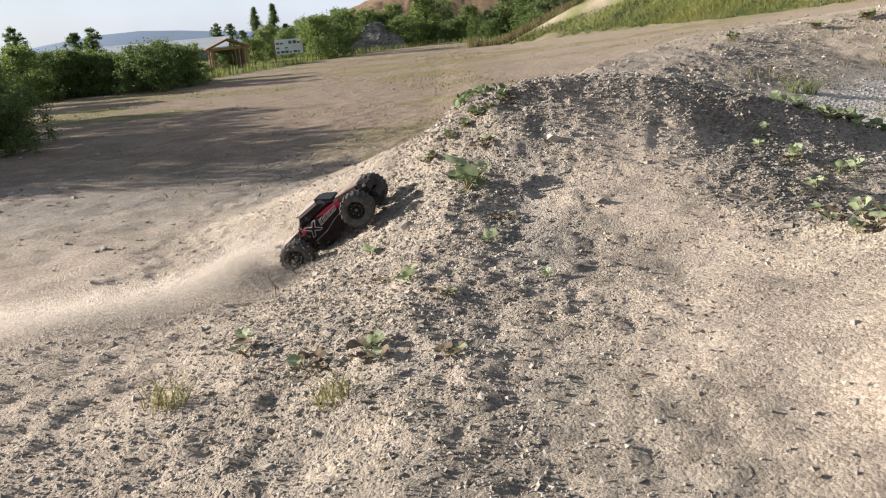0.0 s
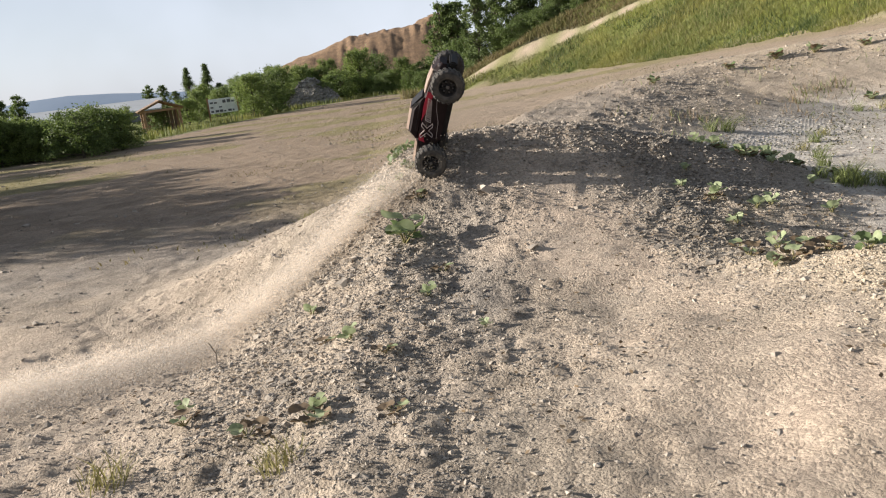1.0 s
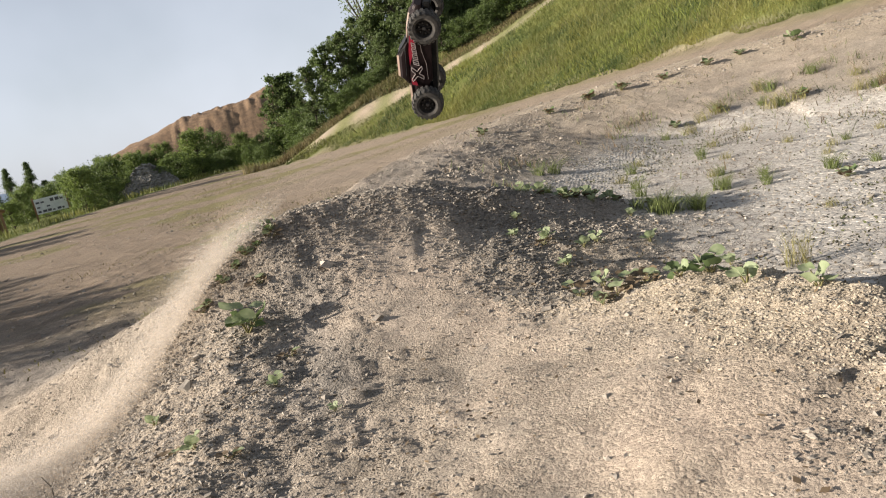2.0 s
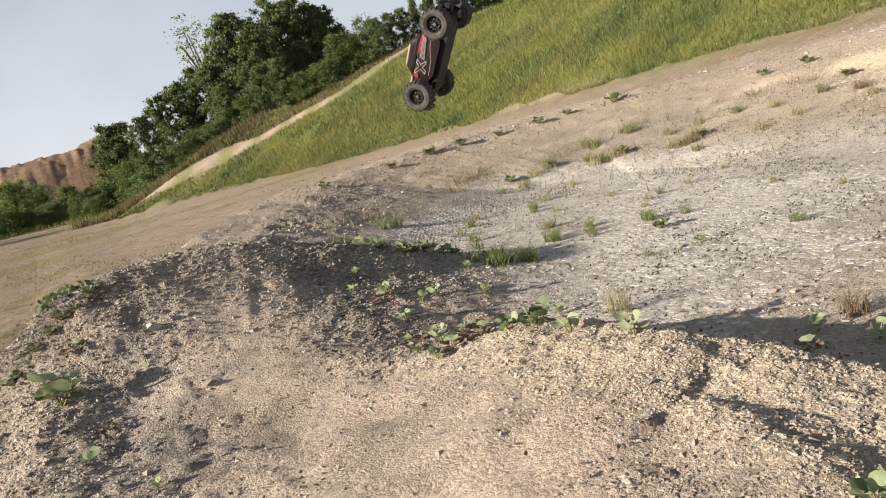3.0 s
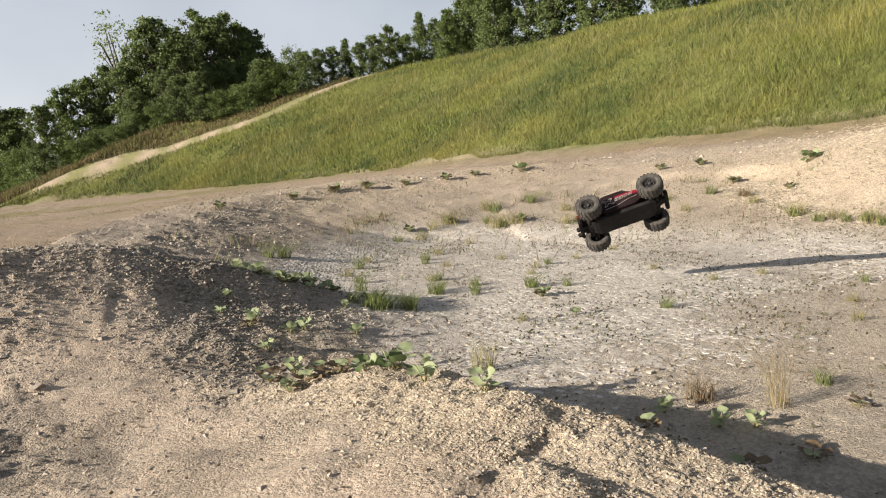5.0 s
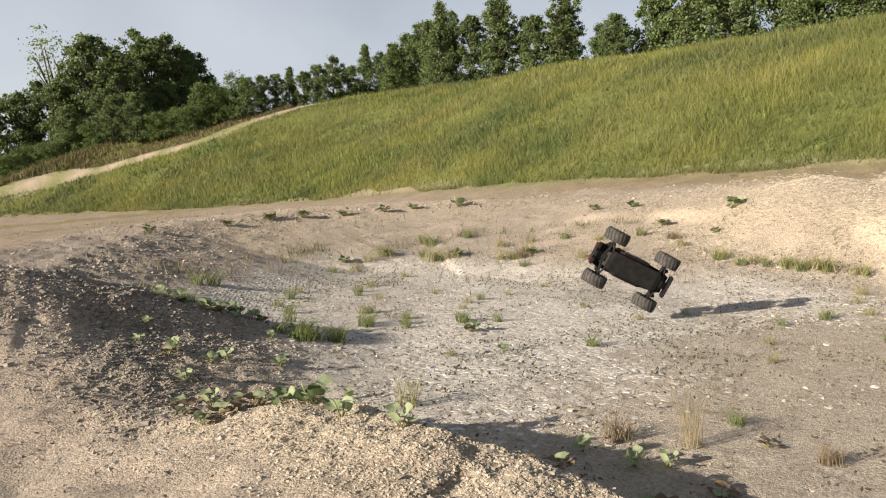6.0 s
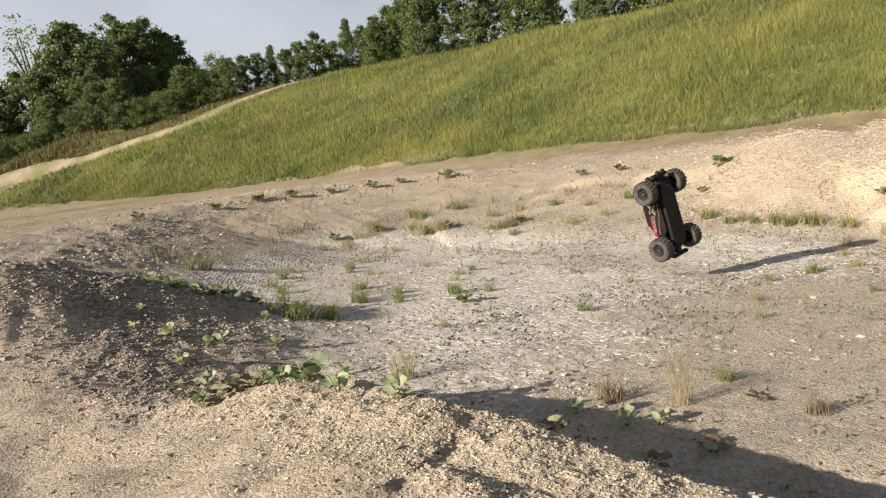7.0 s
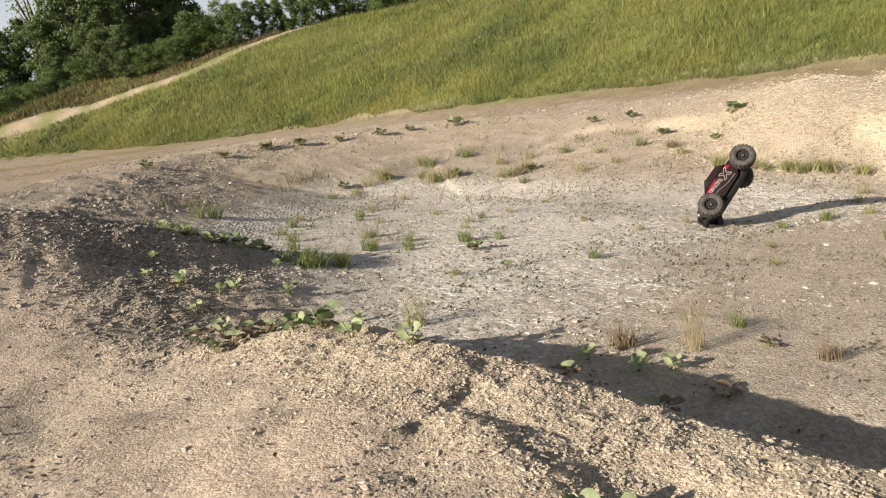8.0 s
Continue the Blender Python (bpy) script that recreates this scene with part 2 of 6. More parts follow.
LIP2 = flowing([(1.42, 1.85, 0.60), (1.53, 1.52, 0.645), (1.50, 1.24, 0.65), (1.47, 1.0, 0.64), (1.46, 0.8, 0.605)])
RAMP = flowing([(0.92, 5.0, 0.96), (0.88, 4.3, 0.65), (0.85, 3.6, 0.46)])
PATH_UP = flowing([(3.5, 42.6, 0), (6.7, 41.4, 0), (9.4, 40.3, 0), (12.1, 38.5, 0), (14.6, 36.9, 0), (17.0, 36.7, 0), (19.5, 36.3, 0), (26, 36.5, 0), (40, 40, 0)])


def base_x(y):
    """Where the meadow's foot runs."""
    return np.interp(y, [-20, 1.3, 5, 9, 15, 25.6, 33, 37, 40, 41.5, 46, 60, 100], [13.0, 12.7, 12.35, 12.45, 12.4, 11.6, 9.2, 7.5, 5.8, 3.4, 3.0, 3.0, 0.0])


def pan_mask(x, y):
    d = np.hypot((x - 6.0) / 3.7, (y - 4.9) / 4.4)
    d = np.minimum(d, np.hypot((x - 4.4) / 2.3, (y - 2.6) / 2.6))
    return 1 - sstep(0.86, 1.08, d + 0.05 * vnoise(x, y, 0.9, 3))


SPOIL_TOP = 7.4


def spoil_mask(x, y):
    return sstep(-34, 8, x + 2 * vnoise(x, y, 0.1, 64)) * (1 - sstep(9, 16, x)) * np.exp(-((y - 104) / 11) ** 4)


def land(x, y):
    """Height of the land without its fine relief."""
    x, y = np.asarray(x, float), np.asarray(y, float)
    g = 0.2 - 0.09 * (1 - sstep(-0.6, 0.6, x)) + np.maximum(x, 0) * np.interp(y, [-5, 5, 15, 25, 40, 60], [0.14, 0.137, 0.11, 0.073, 0.06, 0.07]) * np.clip(x / 13, 0, 1)
    g = np.minimum(g, 2.2)
    g = g - np.clip(0.008 * (y - 12), 0, 0.45) * (1 - sstep(0, 8, x))
    g = g + 0.20 * (1 - sstep(2.2, 3.9, y)) * (1 - sstep(0, 1, x)) * sstep(-6, -2, x)
    near = sstep(-1.3, 0.2, x) * (1 - sstep(3.0, 6.0, y)) * (1 - sstep(1.6, 2.6, x))
    g = g + near * (0.46 - g)
    g = g + pan_mask(x, y) * (0.40 - g)
    for line, w, sl, sr in ((CREST, 0.20, 0.60, 0.80), (RIM, 0.42, 0.45, 0.21), (RAMP, 0.46, 0.48, 0.36), (SPUR, 0.10, 0.15, 0.48), (LIP, 0.10, 0.50, 0.20), (LIP2, 0.03, 0.60, 0.16)):
        d, z, side = along(x, y, line)
        if line is CREST:
            sr = 0.50 + 0.30 * sstep(1.25, 1.65, x)
        # the lines run away from the eye or towards it: sl and sr are the falls on their two sides
        g = smax(z - np.maximum(0, d - w) * (sl + (sr - sl) * sstep(-0.35, 0.35, side)), g, 0.08)
    mx, my = (x - 10.7) * 0.85 + (y - 4.6) * 0.5, -(x - 10.7) * 0.5 + (y - 4.6) * 0.85
    g = smax(1.62 * np.exp(-((mx / 1.9) ** 2 + (my / 2.1) ** 2)), g, 0.15)
    # grassy hill
    d = x - base_x(y)
    hill = np.where(d > 0, 0.40 * d - 0.0015 * d * d, 0)
    top = np.interp(y, [0, 5, 12, 20, 35, 50, 62], [4.4, 4.4, 4.4, 4.7, 5.0, 4.7, 4.4])
    hill = top - smax(top - hill, 0 * hill, 1.5)
    dl, _, side = along(x, y, PATH_UP)
    left = np.where(side < 0, dl, 0)
    hill = np.maximum(hill - 0.13 * np.maximum(left - 1.2, 0), 0) * (1 - sstep(0, 60, -y - 5))
    # mound of quarry spoil far behind, and the rise under the shrubs
    spoil = SPOIL_TOP * spoil_mask(x, y) * (1 + 0.07 * vnoise(x, y, 0.22, 61)) + 0.30 * spoil_mask(x, y) * (0.4 * vnoise(x, y, 0.3, 62) + 0.9 * vnoise(x, y, 0.8, 63) + 0.7 * vnoise(x, y, 1.6, 65))
    rise = 1.6 * sstep(46, 75, y) * (1 - sstep(-20, -8, -x - 2)) * (1 - sstep(6, 14, x))
    far = sstep(150, 900, np.hypot(x, y)) * -2
    return g + hill + spoil + rise + far


def relief(x, y):
    """Clods, lumps and ruts."""
    pan = pan_mask(x, y)
    near = (1 - sstep(8, 16, np.hypot(x, y))) * sstep(-0.3, 0.7, y)
    d, _, _ = along(x, y, SPUR)
    heap = (1 - sstep(0.5, 1.3, d)) * sstep(1.2, 2.0, y)
    dr, _, _ = along(x, y, RIM)
    edge = np.exp(-((dr - 0.65) / 0.18) ** 2)
    rut, _, _ = along(x, y, [(0.95, 4.6, 0), (0.96, 3.4, 0), (0.97, 2.0, 0), (1.0, 0.3, 0)])
    smooth = np.exp(-(rut / 0.35) ** 2)
    z = (0.014 * vnoise(x, y, 2.1, 1) + 0.012 * vnoise(x, y, 5.3, 2)) * (1 - 0.9 * pan)
    z = z + near * (0.008 * vnoise(x, y, 13, 4) + 0.006 * vnoise(x, y, 29, 5)) * (1 - 0.6 * smooth) * (1 - 0.7 * pan)
    f1, f2 = cells(x + 0.02 * vnoise(x, y, 9, 8), y, 17, 1)
    clod = np.clip(0.75 - f1, 0, 1) * (vnoise(x, y, 8, 6) > -0.1)
    z = z + near * clod * (0.009 + 0.020 * heap + 0.02 * edge) * (1 - 0.75 * smooth) * (1 - 0.7 * pan)
    # cracked mud
    g1, g2 = cells(x, y, 7.5, 2)
    z = z - pan * near * 0.005 * (1 - sstep(0.02, 0.10, g2 - g1)) + pan * 0.0015 * vnoise(x, y, 22, 9)
    # wheel ruts in the worn way
    for off in (-0.16, 0.16):
        r, _, _ = along(x, y, [(0.95 + off, 4.6, 0), (0.96 + off, 3.4, 0), (0.97 + off, 2.0, 0), (1.0 + off, 0.3, 0)])
        z = z - 0.006 * np.exp(-(r / 0.09) ** 2) * sstep(-0.4, 0.4, vnoise(x, y, 1.5, 77))
    return z


def height(x, y):
    return land(x, y) + relief(x, y)


def hz(x, y):
    return float(height(np.array([x]), np.array([y]))[0])


def mesh_from(name, verts, faces, mat, smooth=False):
    me = bpy.data.meshes.new(name)
    me.from_pydata(verts, [], faces)
    me.materials.append(mat)
    if smooth:
        me.polygons.foreach_set("use_smooth", np.ones(len(me.polygons), bool))
    me.update()
    return me


def spaced(stops):
    """Coordinates from (start, step) stops to the last stop."""
    out = []
    for (a, s), (b, _) in zip(stops, stops[1:]):
        out.append(np.linspace(a, b, max(2, int(round((b - a) / s))), endpoint=False))
    return np.concatenate(out + [[stops[-1][0]]])


def build_ground():
    xs = spaced([(-2600, 300), (-500, 60), (-120, 10), (-40, 1.2), (-12, 0.4), (-5, 0.08), (-2.2, 0.025), (3.4, 0.045), (6.5, 0.07), (11.5, 0.14), (17, 0.7), (60, 4), (140, 40), (600, 300), (2700, 1)])
    ys = spaced([(-2600, 300), (-500, 60), (-100, 10), (-20, 1.0), (-3, 0.15), (0.6, 0.025), (5.8, 0.05), (10.5, 0.10), (16, 0.35), (30, 0.9), (70, 1.0), (128, 12), (260, 60), (700, 300), (3000, 1)])
    X, Y = np.meshgrid(xs, ys)
    Z = height(X, Y)
    nx, ny = len(xs), len(ys)
    me = bpy.data.meshes.new("ground")
    me.vertices.add(nx * ny)
    me.vertices.foreach_set("co", np.stack([X, Y, Z], -1).ravel())
    i = (np.arange(ny - 1)[:, None] * nx + np.arange(nx - 1)[None, :]).ravel()
    quad = np.stack([i, i + 1, i + nx + 1, i + nx], -1).ravel()
    n = len(i)
    me.loops.add(4 * n)
    me.loops.foreach_set("vertex_index", quad)
    me.polygons.add(n)
    me.polygons.foreach_set("loop_start", np.arange(0, 4 * n, 4))
    me.polygons.foreach_set("use_smooth", np.ones(n, bool))
    me.update(calc_edges=True)
    d = X - base_x(Y)
    dl, _, side = along(X, Y, PATH_UP)
    path = np.exp(-(dl / 0.33) ** 2) * sstep(0.5, 2.5, X)
    wob = vnoise(X, Y, 0.25, 12)
    grass = np.maximum(sstep(-0.3, 0.4, d + 0.35 * wob), sstep(70, 80, Y)) * (1 - path)
    edge = np.interp(X, [-60, -14, -10, -8, -5, 0, 2.5, 5, 9], [14, 24, 33, 42, 52, 60, 52, 42.5, 41.5])
    grass = np.maximum(grass, sstep(-1.0, 1.5, Y - edge + 1.5 * wob) * (1 - path))
    pan = pan_mask(X, Y)
    dry = sstep(0.05, 0.45, vnoise(X * 0.6, Y, 0.5, 14) + 0.4 * vnoise(X, Y, 2.1, 16)) * sstep(7, 12, Y) * (1 - grass) * 0.75 * (1 - sstep(-0.5, 1.5, X) * (1 - sstep(20, 30, Y))) * (1 - pan)
    dry = np.maximum(dry, np.exp(-((d + 0.3) / 0.6) ** 2) * 0.45 * (1 - grass)) * (1 - path)
    way, _, _ = along(X, Y, [(0.85, 4.9, 0), (0.95, 4.0, 0), (0.96, 3.4, 0), (0.97, 2.0, 0), (1.0, 0.3, 0)])
    worn = np.exp(-((way + 0.10 * vnoise(X, Y, 2.4, 72)) / 0.40) ** 2) * np.clip(0.62 + 0.55 * vnoise(X, Y, 1.4, 71) + 0.25 * vnoise(X, Y, 4.3, 73), 0, 1) * (1 - 0.65 * sstep(3.9, 4.8, Y))
    worn = np.maximum(worn, (0.55 + 0.3 * vnoise(X, Y, 0.9, 74)) * (1 - sstep(-1.3, -0.6, X)) * (1 - sstep(4.2, 5.6, Y)) * sstep(-7, -4, X))
    worn = np.maximum(worn, 0.4 * path * (1 - sstep(24, 34, X)))
    dr, _, rside = along(X, Y, RIM)
    track = np.maximum(np.exp(-(dr / 0.8) ** 2) * 0.4, sstep(6, 10, Y) * (1 - grass) * (1 - pan) * (0.85 - 0.25 * sstep(0, 3, X)))
    mound = np.clip(1.6 * np.exp(-(((X - 10.4) / 1.6) ** 2 + ((Y - 4.7) / 2.0) ** 2)), 0, 1)
    track = track * (1 - 0.8 * sstep(-0.75, -0.2, rside) * (1 - sstep(2.5, 4.0, dr)))
    track = np.maximum(track, 0.9 * sstep(10.9, 11.7, X + 0.3 * wob) * (1 - grass) * (1 - sstep(10, 13, Y)))
    gravel = np.maximum(0.85 * np.exp(-((X - np.interp(Y, [1.5, 2.03, 2.46, 3.05, 3.7, 4.5], [-0.5, -0.16, 0.09, 0.30, 0.32, 0.45])) / np.interp(Y, [2.0, 3.2], [0.10, 0.24])) ** 2) * sstep(1.5, 3, Y) * (1 - sstep(5.2, 6, Y)), 0.55 * np.exp(-(dr / 0.9) ** 2) * (1 - sstep(8, 10.5, Y)))
    # darker tone in a band across the flat left of the mound
    gravel = np.maximum(gravel, sstep(5.2, 6.5, Y) * (1 - sstep(8.5, 11, Y)) * (1 - sstep(-1.0, 0.5, X)) * 0.7) * (1 - pan)
    gravel = np.maximum(gravel, 0.9 * np.exp(-(((X - 1.25) / 0.14) ** 2 + ((Y - 1.2) / 0.22) ** 2)))
    dcr, _, _ = along(X, Y, CREST)
    gravel = np.maximum(gravel, 0.85 * np.exp(-(dcr / 0.75) ** 2) * sstep(1.1, 1.5, X) * (1 - sstep(2.3, 3.0, X)))
    gravel = np.maximum(gravel, 0.3 * sstep(4.0, 4.6, Y) * (1 - sstep(5.4, 6.0, Y)) * sstep(0.1, 0.4, X) * (1 - sstep(1.2, 1.6, X)))
    gravel = gravel * np.clip(0.8 + 0.5 * vnoise(X, Y, 1.6, 15), 0, 1)
    dc, _, _ = along(X, Y, LIP)
    clay = np.maximum(np.exp(-(dc / 0.7) ** 2) * sstep(1.2, 1.6, X), 0 * X)
    clay = np.maximum(clay, 0.75 * np.exp(-(np.maximum(0, dr - 0.9) / 0.8) ** 2) * (rside > -0.2) * sstep(3.2, 5.5, X))
    clay = np.maximum(clay, 0.85 * mound * (1 - sstep(10.9, 11.7, X + 0.3 * wob)))
    clay = np.maximum(clay, pan * (1 - sstep(1.5, 3.4, Y - 0.2 * (X - 2)) ) * 0.9)
    pan = pan * (1 - clay * 0.7) * (1 - sstep(0.42, 0.64, Z + 0.05 * wob))
    spoil = sstep(0.10, 0.30, spoil_mask(X, Y) + 0.06 * wob)
    grass = grass * (1 - spoil)
    for k, v in (("worn", worn), ("spoil", spoil), ("grass", grass), ("pan", pan), ("track", track), ("dry", dry), ("gravel", gravel), ("clay", clay)):
        me.attributes.new(k, "FLOAT", "POINT").data.foreach_set("value", np.ascontiguousarray(v, np.float32).ravel())
    me.materials.append(MAT["ground"])
    return tagged(new("ground", me), "pale dusty stony dirt with a grassy hill", "ground", kind="structure")


build_ground()


# ---- trees and shrubs ----
def tube(verts, faces, p0, p1, r0, r1, n=6):
    p0, p1 = Vector(p0), Vector(p1)
    q = (p1 - p0).to_track_quat("Z", "Y")
    b = len(verts)
    for p, r in ((p0, r0), (p1, r1)):
        for i in range(n):
            a = 2 * math.pi * i / n
            verts.append(tuple(p + q @ Vector((r * math.cos(a), r * math.sin(a), 0))))
    for i in range(n):
        faces.append((b + i, b + (i + 1) % n, b + n + (i + 1) % n, b + n + i))


def leaf_quads(rng, centres, size, flat=0.3):
    """One bent leaf of four corners at each centre, turned at random."""
    n = len(centres)
    u = rng.normal(size=(n, 3))
    u /= np.linalg.norm(u, axis=1)[:, None]
    v = np.cross(u, rng.normal(size=(n, 3)) + np.array([0, 0, flat]))
    v /= np.linalg.norm(v, axis=1)[:, None] + 1e-9
    s = size * rng.uniform(0.6, 1.3, (n, 1))
    c = np.asarray(centres)
    corners = np.stack([c - u * s, c + v * s * 0.6, c + u * s, c - v * s * 0.6], 1).reshape(-1, 3)
    return corners, np.arange(4 * n).reshape(-1, 4)


def make_tree(kind, h, seed, leaf, n, size, shape="round", width=0.3, bare=0.15):
    """A tree: a tapered trunk with limbs, and a crown of leaf sprays in uneven lobes."""
    rng = np.random.default_rng(seed)
    root = new(kind)
    v, f = [], []
    top = h * 0.85
    pts = [Vector((0.05 * h * rng.normal() * k / 4 * 0.4, 0.05 * h * rng.normal() * k / 4 * 0.4, top * k / 4)) for k in range(5)]
    pts[0] = Vector((0, 0, -0.3))
    r0 = 0.022 * h
    for k in range(4):
        tube(v, f, pts[k], pts[k + 1], r0 * (1 - k * 0.23), r0 * (1 - (k + 1) * 0.23) + 0.005)
    lobes = []
    m = {"round": 34, "full": 130, "cone": 90, "bush": 90}[shape]
    for i in range(m):
        t = rng.uniform(bare, 1.0)
        a = rng.uniform(0, 2 * math.pi)
        if shape == "cone":
            r = width * h * (1.02 - t) * rng.uniform(0.4, 1.0)
            lr = width * h * (0.14 + 0.28 * (1.0 - t))
        elif shape == "full":
            r = width * h * math.sqrt(max(0.04, 1 - ((t - 0.38) / 0.64) ** 2)) * rng.uniform(0.1, 0.95)
            lr = width * h * rng.uniform(0.13, 0.30) * (1.1 - 0.4 * t)
        elif shape == "bush":
            r = width * h * math.sqrt(max(0.05, 1 - (t - 0.2) ** 2)) * rng.uniform(0.2, 0.9)
            lr = width * h * rng.uniform(0.14, 0.30)
        else:
            r = width * h * math.sqrt(max(0.05, 1 - ((t - 0.55) / 0.5) ** 2)) * rng.uniform(0.15, 0.9)
            lr = width * h * rng.uniform(0.22, 0.42)
        c = Vector((r * math.cos(a), r * math.sin(a), t * h - (0.3 * lr if t > 0.9 else 0)))
        lobes.append((c, lr))
        if i % 2 == 0:
            k = min(3, int(t * 3.4))
            tube(v, f, pts[k].lerp(pts[k + 1], 0.5), c, r0 * 0.3, 0.006 * h * 0.4 + 0.004, 5)
    part_mesh = mesh_from("trunk", v, f, MAT["bark"], True)
    trunk = new("trunk", part_mesh)
    trunk.parent = root
    cs = []
    per = n // m
    for c, lr in lobes:
        d = rng.normal(size=(per, 3))
        d /= np.linalg.norm(d, axis=1)[:, None]
        rad = lr * (0.25 + np.abs(rng.normal(0, 0.62, (per, 1))))
        cs.append(np.array(c) + d * rad * np.array([1, 1, 0.8]))
    cs = np.concatenate(cs)
    cs = cs[cs[:, 2] > 0.02 * h]
    corners, quads = leaf_quads(rng, cs, size)
    crown = new("crown", mesh_from("crown", corners.tolist(), quads.tolist(), MAT[leaf]))
    crown.parent = root
    return root


def place(src, x, y, s, turn, dz=0.0):
    ob = copy_thing(src, pose(x, y, float(land(np.array([x]), np.array([y]))[0]) + dz, 0, 0, turn))
    ob.scale = (s, s, s)
    return ob


def polar(az, d):
    return d * math.sin(radians(az)), d * math.cos(radians(az))


def build_trees():
    rng = random.Random(5)
    src = {
        "round": tagged(make_tree("tree", 7, 1, "leaf_a", 13000, 0.095, "full", 0.27, 0.03), "broad green deciduous tree with dense foliage", "tree"),
        "dark": tagged(make_tree("tree", 7, 2, "leaf_b", 14000, 0.095, "full", 0.30, 0.02), "dark green deciduous tree, foliage down to ground", "tree"),
        "tall": tagged(make_tree("tree", 8, 3, "leaf_b", 12000, 0.09, "full", 0.22, 0.03), "slender dark green tree at the hill top", "tree"),
        "pine": tagged(make_tree("pine_tree", 7, 4, "leaf_b", 12000, 0.08, "cone", 0.26, 0.05), "dark green conifer with a pointed crown", "tree"),
        "birch": tagged(make_tree("birch_tree", 9, 5, "leaf_c", 1500, 0.085, width=0.2, bare=0.35), "thin airy pale birch with sparse leaves", "tree"),
        "bush": tagged(make_tree("bush", 3, 6, "leaf_c", 9000, 0.055, "bush", 0.5, 0.05), "bright green willow bush, leafy down to ground", "bush"),
        "bush2": tagged(make_tree("bush", 3, 7, "leaf_a", 9000, 0.055, "bush", 0.55, 0.05), "mid green bush, leafy down to ground", "bush"),
    }
    used = set()

    def put(kind, x, y, h, group):
        base = {"round": 7, "dark": 7, "tall": 8, "pine": 7, "birch": 9, "bush": 3, "bush2": 3}[kind]
        if kind in used:
            ob = place(src[kind], x, y, h / base, rng.uniform(0, 360))
        else:
            used.add(kind)
            ob = src[kind]
            ob.matrix_basis = pose(x, y, float(land(np.array([x]), np.array([y]))[0]), 0, 0, rng.uniform(0, 360))
            ob.scale = (h / base,) * 3
        if kind.startswith("bush") and group != "bushes on the low side":
            k = h / base
            ob.scale = (k * rng.uniform(0.65, 1.05), k * rng.uniform(0.65, 1.05), k * rng.uniform(0.6, 0.98))
        tagged(ob, group=group)

    # big clump beside the climbing path
    for az, d, h, k in ((8.0, 47, 4.4, "dark"), (9.4, 50, 5.4, "round"), (10.8, 50, 5.4, "dark"), (12.0, 51, 6.0, "tall"), (13.2, 49, 5.0, "dark"), (14.3, 53, 6.4, "tall"), (15.3, 52, 7.2, "dark"), (16.4, 54, 6.6, "round"), (17.2, 51, 5.4, "dark"),
                        (18.2, 56, 8.2, "tall"), (19.2, 55, 7.0, "dark"), (20.2, 57, 8.0, "tall"), (21.0, 56, 6.6, "round"), (21.8, 58, 6.8, "dark"), (22.8, 58, 5.0, "dark"), (23.6, 59, 4.4, "dark"), (24.3, 60, 3.6, "dark"), (12.9, 56, 10.2, "birch"),
                        (10.2, 46, 2.4, "bush2"), (12.0, 47, 2.6, "bush2"), (14.0, 48.5, 3.0, "dark"), (16.0, 49.5, 3.4, "dark"), (18.2, 51, 3.6, "dark"), (20.0, 53, 3.6, "dark"), (21.8, 55, 3.4, "dark"), (23.2, 57, 3.0, "dark"),
                        (5.5, 62, 6.8, "round"), (6.4, 62, 6.6, "dark"), (6.6, 60, 3.8, "bush2"), (7.6, 56, 3.2, "bush2"), (3.6, 58, 2.6, "bush2")):
        put(k, *polar(az - 0.5, d if d > 61 else d - 4.2 if az > 13.5 else d - 1.5), h * 0.90, "trees beside the path")
    for i in range(12):
        x = 7.4 + i * 0.93
        y = float(np.interp(x, [6.7, 9.4, 12.1, 14.6, 17.0, 19.5], [41.4, 40.3, 38.5, 36.9, 36.7, 36.3])) + (3.4 - 0.16 * i) + rng.uniform(-0.3, 0.5)
        put(rng.choice(["bush2", "dark", "bush2"]), x, y, 1.5 + 0.12 * i + rng.uniform(-0.2, 0.4), "trees beside the path")
    # row along the hill's top
    for i in range(42):
        y = 3 + i * 0.83
        x = float(base_x(y)) + 19 + rng.uniform(-1.0, 4.0)
        put(rng.choice(["round", "dark", "dark", "tall", "dark", "pine"]), x, y, rng.uniform(2.6, 5.4) * float(np.interp(y, [5, 33, 45, 56, 67], [1.1, 1.0, 0.85, 0.62, 0.42])), "trees along the hill top")
    for az, d, h, k in ((25.2, 47, 3.4, "dark"), (26.2, 48, 3.8, "dark"), (27.2, 48, 3.8, "dark"), (28.2, 49, 4.6, "pine"), (29.2, 48, 3.8, "dark"), (30.2, 48, 4.2, "dark"), (31.4, 50, 5.4, "round"), (32.6, 50, 4.4, "dark"), (33.7, 50, 6.0, "pine"), (34.8, 50, 5.4, "tall"), (35.8, 49, 5.0, "dark"), (36.9, 48, 5.6, "dark"), (37.9, 47, 6.2, "round")):
        put(k, *polar(az, d), h * 0.75, "trees along the hill top")
